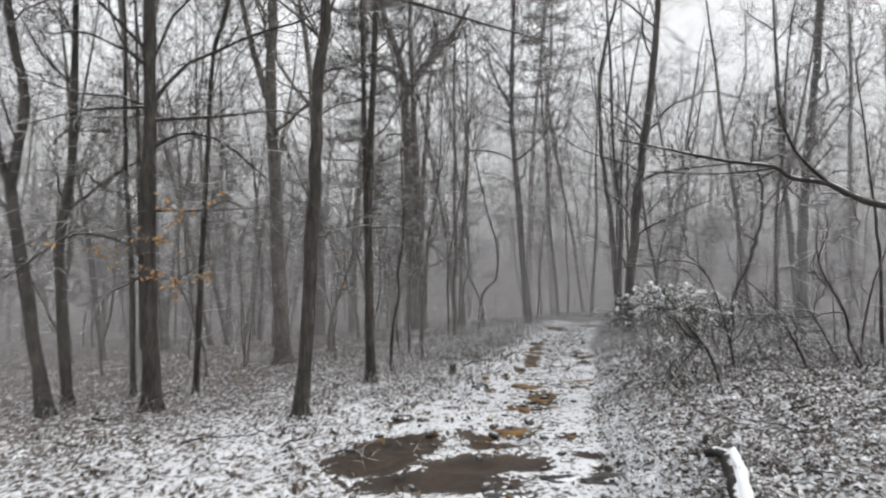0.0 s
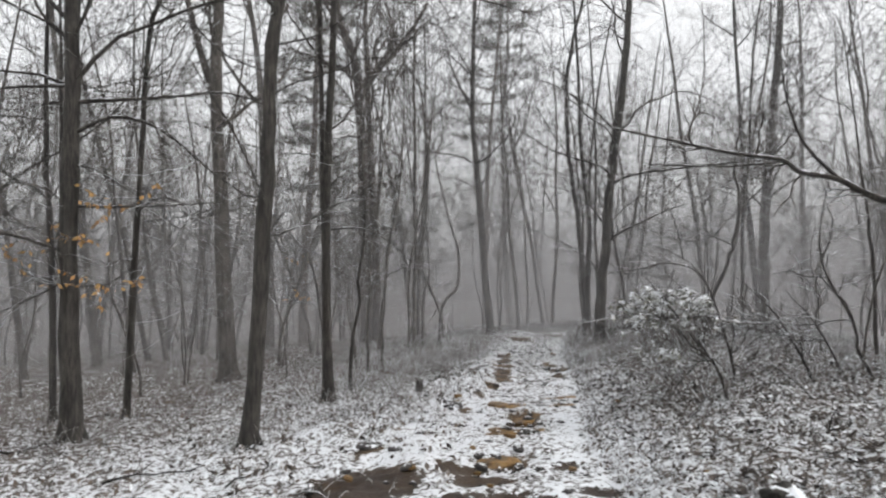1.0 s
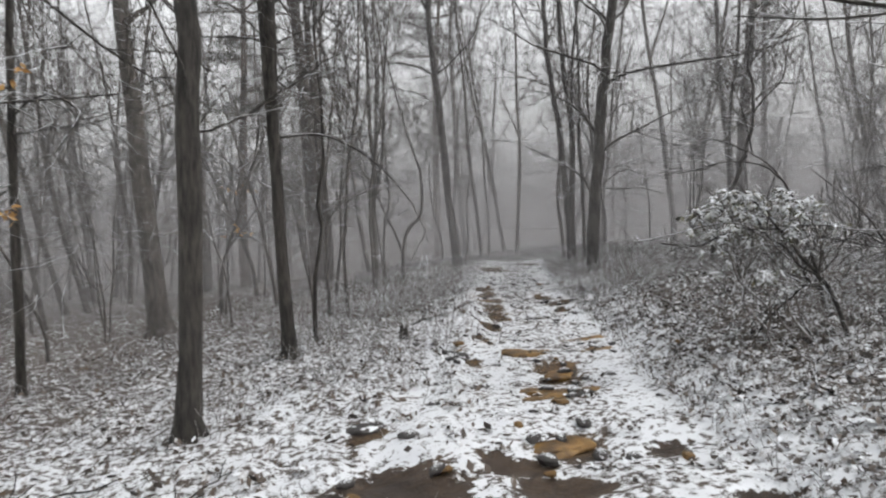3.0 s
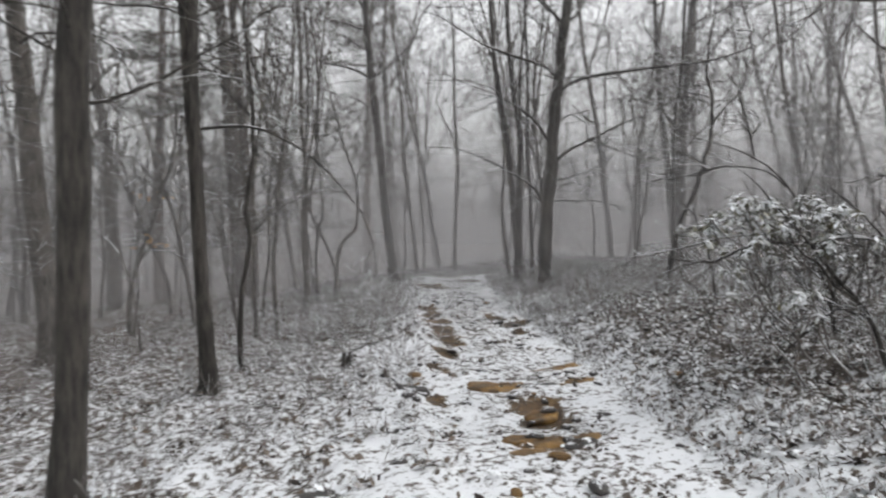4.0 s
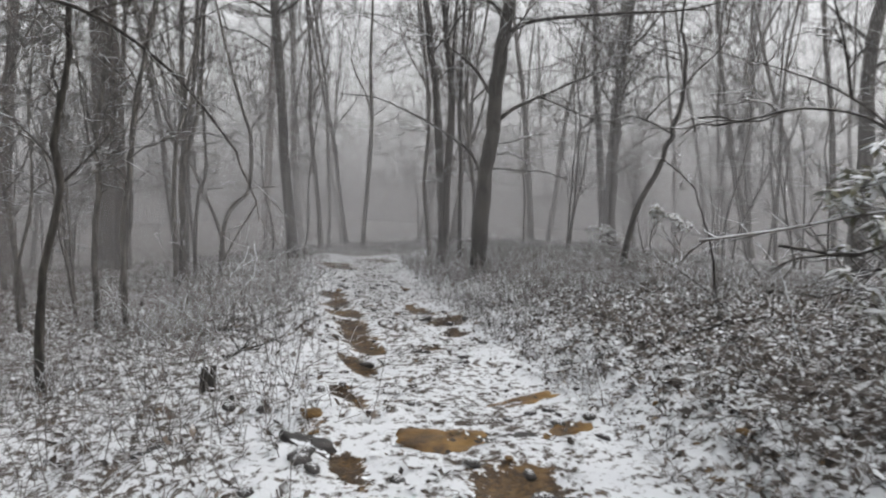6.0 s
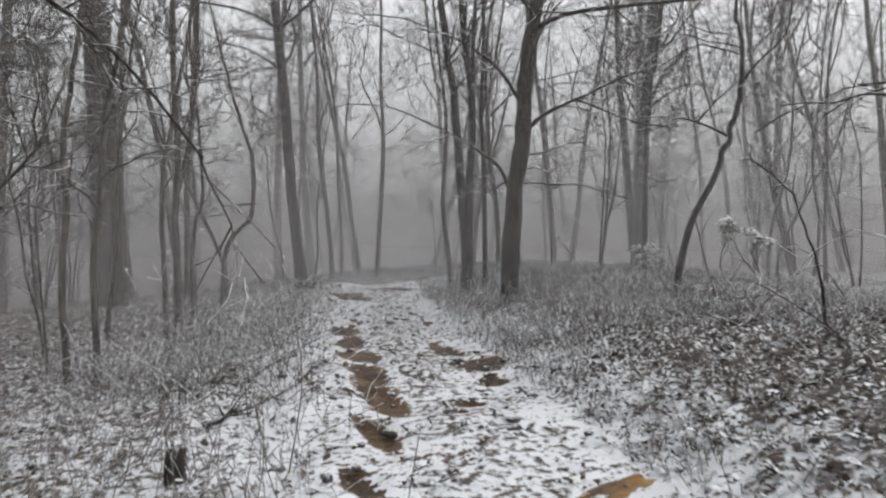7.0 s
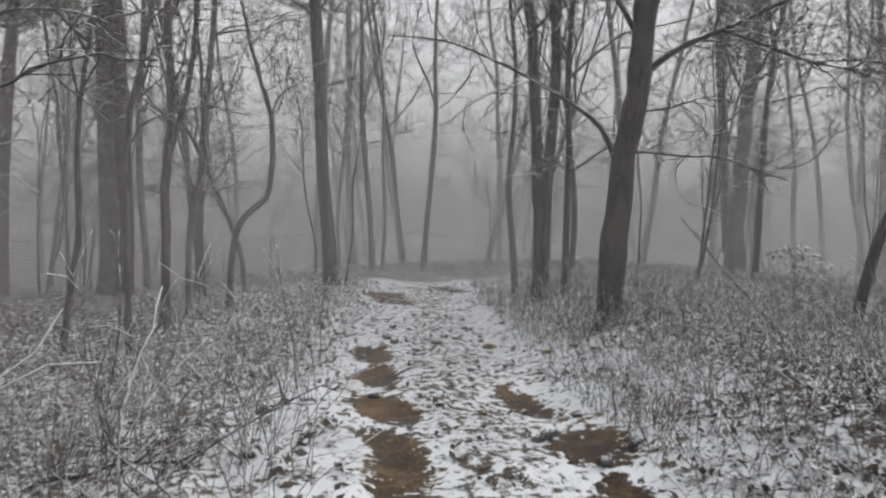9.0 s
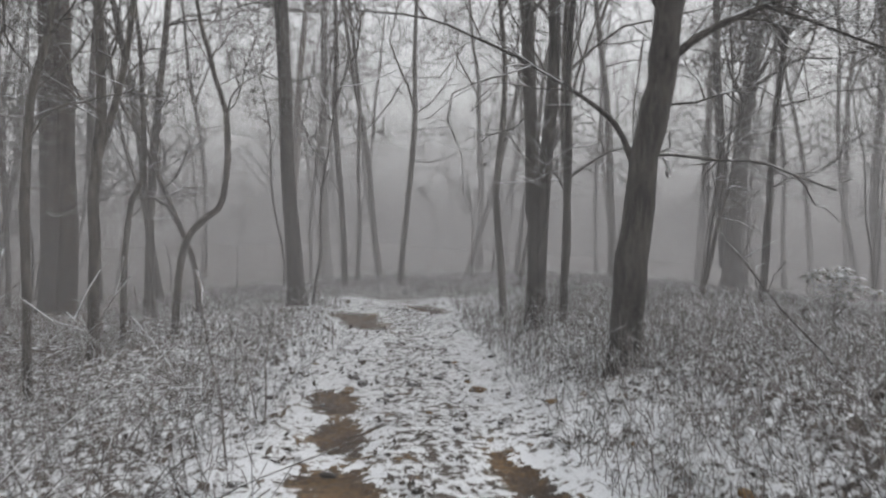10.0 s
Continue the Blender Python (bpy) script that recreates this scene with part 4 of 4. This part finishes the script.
# ---- low growth and litter ----
def undergrowth():
    """Fine woody stems with snow, thick on the high side of the track and thin on the other."""
    rng = random.Random(21)
    s = Shell()
    n = 0
    while n < 21000:
        y = rng.uniform(4.0, 31)
        if y > 22.8:
            o = rng.uniform(-5, 8)
        else:
            o = 0.75 + 7.6 * rng.random() ** 1.15 if rng.random() < 0.74 else -rng.uniform(0.95, 6)
        x = float(path_x(y)) + o
        if o < 0 and (y < 9 and rng.random() < 0.85):
            continue
        if o > 0 and y < 11.5 and rng.random() < (0.6 if y < 7.5 else 0.4):
            continue
        z = floor_z(x, y)
        h = rng.uniform(0.08, 0.34) * (0.75 if y < 12 or o < 0 else 0.85)
        line = wander(rng, (x, y, z - 0.02), (rng.gauss(0, 0.45), rng.gauss(0, 0.45), 1), h, 2, 0.25, -0.03)
        r = rng.uniform(0.0024, 0.0042) * (1 if y < 18 else 1.4)
        s.tube(line, taper(r, 0.002, 2), 3, cap=False)
        for _ in range(rng.randrange(1, 4)):
            p, d = along(line, rng.uniform(0.3, 0.9))
            s.tube(wander(rng, p, side_way(rng, d, 0.8, 0.0), h * rng.uniform(0.25, 0.6), 2, 0.2, -0.02), [r * 0.8, r * 0.7, r * 0.5], 3, cap=False)
        n += 1
    def tuft(x, y, h, r):
        line = wander(rng, (x, y, floor_z(x, y) - 0.02), (rng.gauss(0, 0.3), rng.gauss(0, 0.3), 1), h, 3, 0.2, -0.02)
        s.tube(line, taper(r, r * 0.6, 3), 3, cap=False)
        p, d = along(line, rng.uniform(0.4, 0.9))
        s.tube(wander(rng, p, side_way(rng, d, 0.8, 0.0), h * 0.45, 2, 0.2, -0.02), [r * 0.8, r * 0.7, r * 0.5], 3, cap=False)

    for fx, fy, fr in FEET:
        for _ in range(80 if 15 < fy < 18 and fx > 3 else 34 if fy < 20 else 12):
            a, rr = rng.uniform(0, 2 * math.pi), fr * 1.6 + abs(rng.gauss(0, 0.18))
            tuft(fx + rr * math.cos(a), fy + rr * math.sin(a), rng.uniform(0.15, 0.6 if 15 < fy < 18 and fx > 3 else 0.4), 0.0035)
    for _ in range(42):
        cy = rng.uniform(10.5, 20)
        cx = float(path_x(cy)) - 0.95 - 2.4 * rng.random() ** 1.3
        for _ in range(rng.randrange(4, 18)):
            tuft(cx + rng.gauss(0, 0.18), cy + rng.gauss(0, 0.22), rng.uniform(0.2, 0.6), 0.0034)
    for _ in range(15):
        cy = rng.uniform(13.4, 16.5)
        cx = float(path_x(cy)) - 1.15 - 1.6 * rng.random()
        for _ in range(rng.randrange(6, 18)):
            tuft(cx + rng.gauss(0, 0.16), cy + rng.gauss(0, 0.2), rng.uniform(0.25, 0.65), 0.0038)
    for _ in range(1900):  # low growth at the feet of the trees on the high side, thin at the track's edge
        cy = rng.uniform(12.3, 19)
        tuft(float(path_x(cy)) + 0.75 + 2.4 * rng.random() ** 0.75, cy, rng.uniform(0.12, 0.36), 0.003)
    ob = new("underbrush", s.mesh("underbrush", SHRUB))
    tagged(ob, "tangle of thin bare brush stems dusted with snow", "brush", kind="stuff")


def litter(name, count, pick, mat, size, label, seed, tilt, clump=6, spread=0.05):
    """Dead leaves in small heaps."""
    rng = random.Random(seed)
    s = Shell()
    for _ in range(count // clump):
        cx, cy = pick(rng)
        if any(((cx - bx) / w) ** 2 + ((cy - by) / ln) ** 2 < 2.5 for bx, by, w, ln in BARE):
            continue  # none on the trodden wet earth
        for _ in range(rng.randrange(1, 2 * clump)):
            x, y = cx + rng.gauss(0, spread), cy + rng.gauss(0, spread)
            z = floor_z(x, y)
            w = rng.uniform(0, 2 * math.pi)
            v = Vector((math.cos(w), math.sin(w), rng.gauss(0.1, tilt))).normalized()
            up = Vector((rng.gauss(0, tilt), rng.gauss(0, tilt), 1)).normalized()
            ln = size * rng.uniform(0.6, 1.4)
            s.leaf(Vector((x, y, z + rng.uniform(0.0, 0.03))), v, up, ln, ln * rng.uniform(0.45, 0.7), rng.uniform(0.1, 0.5))
    tagged(new(name, s.mesh(name, mat, smooth=False)), label, "leaves", kind="stuff")


def on_left(rng):
    y = 4 + 18 * rng.random() ** 1.3
    return float(path_x(y)) - 0.5 - 6.5 * rng.random(), y


def on_right(rng):
    y = 4 + 16 * rng.random() ** 1.2
    return float(path_x(y)) + 0.75 + 0.35 * min(max((y - 12) / 3, 0), 1) + 6.0 * rng.random() ** 1.2, y


def on_track(rng):
    y = 4 + 18 * rng.random()
    return float(path_x(y)) + rng.gauss(0, 0.55), y


undergrowth()
litter("dead_leaves", 12000, on_left, LITTER, 0.065, "curled brown dead leaves poking through thin snow", 31, 0.6)
litter("ground_cover", 58000, on_right, COVER, 0.042, "low leafy ground cover and dead leaves under snow", 32, 0.6)
def on_near_right(rng):
    y = 4 + 9 * rng.random()
    return float(path_x(y)) + 1.0 + 4.5 * rng.random(), y


litter("wet_leaves", 11000, on_near_right, WET_LITTER, 0.06, "dark wet dead leaves among patches of snow", 34, 0.4)
litter("track_leaves", 4200, on_track, WET_LITTER, 0.045, "scattered dead leaves on the snowy track", 33, 0.35)


# ---- stones on the track ----
def stone(at, size, mat, label, seed, sink=0.35, turn=0.0):
    rng = random.Random(seed)
    bm = bmesh.new()
    bmesh.ops.create_icosphere(bm, subdivisions=3, radius=1.0)
    sx, sy, sz = size
    off = Vector((rng.uniform(0, 50), rng.uniform(0, 50), 0))
    for v in bm.verts:
        k = 1 + 0.42 * noise.noise(v.co * 1.3 + off) + 0.22 * noise.noise(v.co * 3.7 + off) + 0.06 * noise.noise(v.co * 9 + off)
        v.co = Vector((v.co.x * sx * k, v.co.y * sy * k, (min(v.co.z, 0.55 + 0.1 * noise.noise(v.co * 3 + off)) * sz * k)))
    for f in bm.faces:
        f.smooth = True
    me = bpy.data.meshes.new("stone")
    bm.to_mesh(me)
    bm.free()
    me.materials.append(mat)
    ob = new("stone", me)
    x, y = at
    ob.matrix_world = pose(x, y, floor_z(x, y) - 0.0 + sz * (0.5 - sink) - 0.035, 0, 0, turn)
    return tagged(ob, label, "stone", "stones on the track")


for i, (x, y, sx, sy, sz, mat, turn) in enumerate((
        (1.23, 10.08, 0.28, 0.2, 0.075, STONE, -8), (1.97, 9.95, 0.29, 0.11, 0.065, STONE, 32), (2.06, 10.62, 0.35, 0.11, 0.065, STONE, 18), (1.62, 9.95, 0.15, 0.09, 0.045, ROCK, 0),
        (0.55, 10.3, 0.19, 0.085, 0.07, ROCK, -60), (0.17, 8.78, 0.09, 0.06, 0.05, ROCK, 0), (0.16, 9.1, 0.13, 0.09, 0.05, ROCK, 30), (0.95, 5.58, 0.2, 0.1, 0.07, ROCK, 10), (1.37, 5.5, 0.26, 0.14, 0.08, ROCK, -5),
        (0.5, 5.1, 0.2, 0.14, 0.06, ROCK, 0), (0.26, 8.0, 0.06, 0.05, 0.045, ROCK, 0), (0.62, 9.0, 0.06, 0.04, 0.04, ROCK, 20), (1.3, 9.84, 0.1, 0.06, 0.035, ROCK, 0), (1.02, 8.55, 0.15, 0.1, 0.045, STONE, 0),
        (1.3, 9.2, 0.16, 0.11, 0.045, STONE, 40), (0.86, 8.3, 0.2, 0.13, 0.045, STONE, -20), (0.7, 7.4, 0.22, 0.14, 0.05, STONE, 15), (1.23, 8.33, 0.14, 0.09, 0.045, ROCK, 5), (-0.48, 8.2, 0.13, 0.08, 0.05, ROCK, 10),
        (1.28, 8.45, 0.15, 0.1, 0.045, STONE, 60), (0.9, 8.68, 0.12, 0.1, 0.045, STONE, 0), (1.95, 10.0, 0.08, 0.06, 0.05, ROCK, 0), (1.5, 10.55, 0.07, 0.05, 0.04, ROCK, 0), (-0.2, 10.6, 0.12, 0.08, 0.05, ROCK, 15))):
    stone((x, y), (sx, sy, sz), mat, "wet brown flat stone in the snow" if mat is STONE else "dark grey stone bedded in the snow", i, turn=turn)


# ---- fallen log with snow on top ----
def fallen_log():
    a, b = Vector((2.12, 5.1, 0)), Vector((1.66, 3.75, 0))
    for p in (a, b):
        p.z = floor_z(p.x, p.y) + 0.05
    root = thing("fallen_log", (a.x, a.y, a.z - 0.05), "short dark log lying in brush with a smooth cap of snow", "log")
    rng = random.Random(3)
    line = [(a.lerp(b, i / 8) - Vector(root.location)) + Vector((rng.gauss(0, 0.008), 0, rng.gauss(0, 0.006))) for i in range(9)]
    s = Shell()
    s.tube([line[0] + (line[0] - line[1]) * 0.02] + line, [0.01] + [0.062 + rng.uniform(-0.006, 0.006) for _ in line], 12)
    part("trunk", s, BARK, root)
    c = Shell()
    side = (b - a).cross(Vector((0, 0, 1))).normalized()
    c.tube([p + Vector((0, 0, 0.030)) - side * 0.026 for p in line[:]], [0.02] + [0.046 + rng.uniform(-0.006, 0.006) for _ in line[1:]], 10)
    part("snow_cap", c, SNOWCAP, root, "smooth white snow")
    k = Shell()
    k.tube([line[1] + Vector((0, 0, 0.02)), line[1] + side * 0.09 + Vector((0, 0, 0.05)), line[1] + side * 0.17 + Vector((0, 0, 0.03))], [0.045, 0.04, 0.03], 8)
    part("branch_stub", k, BARK, root)


fallen_log()


# ---- last orange leaves that still hang on low beech twigs ----
def hanging_leaves(at, spread, count, seed):
    rng = random.Random(seed)
    x, y, z = at
    root = thing("beech_sprig", (x, y, z), "thin beech twigs still holding withered orange leaves", "twig", "withered beech sprigs")
    t, l = Shell(), Shell()
    for _ in range(5):
        pts = wander(rng, (rng.gauss(0, spread * 0.2), rng.gauss(0, spread * 0.2), 0), (rng.gauss(0, 1), rng.gauss(0, 1), rng.gauss(0, 0.25)), spread, 5, 0.15, 0)
        t.tube([Vector((0, 0, 0))] + pts, [0.006] + taper(0.005, 0.002, 5), 4)
        for _ in range(count // 5):
            p, d = along(pts, rng.uniform(0.1, 1))
            v = Vector((rng.gauss(0, 0.6), rng.gauss(0, 0.6), -0.6 + rng.gauss(0, 0.4))).normalized()
            l.leaf(p, v, Vector((rng.gauss(0, 1), rng.gauss(0, 1), 0.6)).normalized(), rng.uniform(0.06, 0.10), rng.uniform(0.03, 0.05), 0.25)
    part("twig", t, TWIG, root)
    tagged(part("foliage", l, ORANGE, root, "withered orange leaves", smooth=False), kind="stuff")


for i, (x, y, z, sp, n) in enumerate(((-4.12, 9.6, 1.9, 0.35, 30), (-3.7, 9.7, 2.3, 0.6, 40), (-3.8, 9.6, 1.35, 0.5, 40), (-5.1, 9.7, 1.75, 0.7, 35), (-3.35, 9.8, 1.4, 0.4, 15), (-2.7, 18.5, 0.7, 0.4, 40), (-2.6, 18.9, 1.6, 0.4, 20))):
    hanging_leaves((x, y, z), sp, n, 90 + i)


# ---- canes, sticks and a stub ----
def cane(at, way, length, r, lift, label, name, seed, mat):
    rng = random.Random(seed)
    x, y = at
    root = thing(name, (x, y, floor_z(x, y)), label, "twig", "canes and sticks in the undergrowth")
    pts = smooth_line(wander(rng, (0, 0, -0.02 if lift else r), way, length, 6, 0.10, lift), 2)
    if not lift:
        for p in pts:
            p.z = floor_z(x + p.x, y + p.y) - floor_z(x, y) + r * 1.5
    s = Shell()
    s.tube(pts, taper(r, r * 0.4, len(pts) - 1), 6)
    stem = part("stem", s, mat, root)
    t = Shell()
    twigs_on(t, rng, pts, length * 0.25, r * 0.5, 1, 5, lift * 0.5)
    tagged(part("twig_spray", t, mat, stem), kind="stuff")


CANE, STICK = "arching bare cane dusted with snow in the brush", "dark fallen stick lying in thin snow"
for i, (x, y, vx, vy, vz, ln, r, lift) in enumerate((
        (5.6, 13.6, -0.2, 0.1, 1.0, 1.6, 0.008, -0.08), (6.6, 14.6, 0.3, -0.2, 1.0, 1.3, 0.007, -0.1), (4.6, 12.2, 0.5, 0.2, 0.8, 1.4, 0.008, -0.12), (4.2, 11.0, -0.6, 0.3, 0.8, 1.2, 0.007, -0.1),
        (0.7, 13.8, 0.9, 0.4, 0.7, 1.3, 0.008, -0.12), (0.4, 14.6, 0.8, -0.5, 0.7, 1.1, 0.007, -0.12), (0.9, 12.9, -0.6, 0.8, 0.8, 1.2, 0.007, -0.1), (0.2, 15.6, 0.3, 0.5, 1.0, 1.4, 0.008, -0.06),
        (3.4, 9.6, 0.4, 0.6, 0.9, 1.3, 0.008, -0.1), (3.9, 7.6, -0.5, 0.5, 0.7, 1.2, 0.008, -0.1), (5.0, 14.6, -0.4, 0.2, 0.9, 1.2, 0.007, -0.1), (7.2, 13.2, -0.6, 0.1, 0.7, 1.4, 0.008, -0.09))):
    cane((x, y), (vx, vy, vz), ln, r, lift, CANE, "bramble_cane", 200 + i, TWIG)
rng_ = random.Random(77)
for i in range(34):
    y = rng_.uniform(11.6, 16.8)
    x = float(path_x(y)) - 1.05 - 1.5 * rng_.random() ** 1.4
    cane((x, y), (rng_.gauss(0, 0.5), rng_.gauss(0, 0.4), 1.0), rng_.uniform(0.55, 1.15), rng_.uniform(0.0045, 0.0065), rng_.uniform(-0.14, -0.04), "thin bent brush stem lined with snow", "brush_stem", 300 + i, SHRUB)
for i, (x, y, vx, vy, ln, r) in enumerate(((-4.75, 9.3, 0.5, 1.0, 0.75, 0.022), (0.35, 12.6, 0.8, 0.7, 0.7, 0.018), (-2.9, 7.6, 1.0, 0.3, 0.9, 0.014), (-1.0, 6.4, 0.9, -0.4, 0.5, 0.012), (2.2, 6.9, 0.6, 0.8, 0.9, 0.016), (3.0, 6.3, 1.0, 0.2, 0.8, 0.016),
                                           (-1.7, 7.2, 0.7, 0.7, 0.6, 0.012), (0.1, 13.9, 0.9, 0.5, 0.9, 0.014), (3.4, 10.8, 1.0, -0.2, 1.1, 0.016), (4.3, 12.6, 0.8, 0.5, 1.0, 0.014))):
    cane((x, y), (vx, vy, 0), ln, r, 0.0, STICK, "fallen_stick", 230 + i, BARK)


def stub(at, r, h):
    x, y = at
    rng = random.Random(4)
    root = thing("tree_stub", (x, y, floor_z(x, y)), "short dark broken stub of a sapling in the snow", "stump")
    for k in range(3):
        s = Shell()
        dx, dy = rng.gauss(0, r), rng.gauss(0, r)
        s.tube([Vector((dx, dy, -0.05)), Vector((dx, dy, h * 0.5)), Vector((dx * 1.4, dy * 1.4, h * rng.uniform(0.8, 1.1)))], [r * 1.2, r, r * 0.6], 8)
        part("stem", s, BARK, root)


stub((0.14, 11.75), 0.03, 0.19)


# ---- small clods and pebbles along the track ----
def clods():
    rng = random.Random(51)
    kinds = []
    for k in range(4):
        bm = bmesh.new()
        bmesh.ops.create_icosphere(bm, subdivisions=2, radius=1.0)
        off = Vector((7.0 * k, 3.0, 1.0))
        for v in bm.verts:
            q = 1 + 0.45 * noise.noise(v.co * 1.4 + off) + 0.2 * noise.noise(v.co * 4 + off)
            v.co = Vector((v.co.x * q * 1.3, v.co.y * q, v.co.z * q * 0.6))
        for f in bm.faces:
            f.smooth = True
        me = bpy.data.meshes.new("clod")
        bm.to_mesh(me)
        bm.free()
        me.materials.append(ROCK if k < 3 else STONE)
        kinds.append(me)
    for i in range(150):
        y = 4.6 + 13 * rng.random()
        o = rng.gauss(0, 0.3) + rng.choice((-0.95, -0.25, 0.3, 0.95))
        x = float(path_x(y)) + o
        k = rng.choice((0, 1, 2, 0, 1, 2, 3))
        r = rng.uniform(0.018, 0.045) * (1.3 if rng.random() < 0.15 else 1.0)
        ob = new("clod", kinds[k])
        ob.matrix_world = pose(x, y, floor_z(x, y) + r * 0.15, rng.uniform(-15, 15), rng.uniform(-15, 15), rng.uniform(0, 360)) @ Matrix.Scale(r, 4)
        tagged(ob, "small dark clod of earth lying in thin snow" if k < 3 else "small wet brown pebble lying in thin snow", "clod", "clods along the track")


clods()
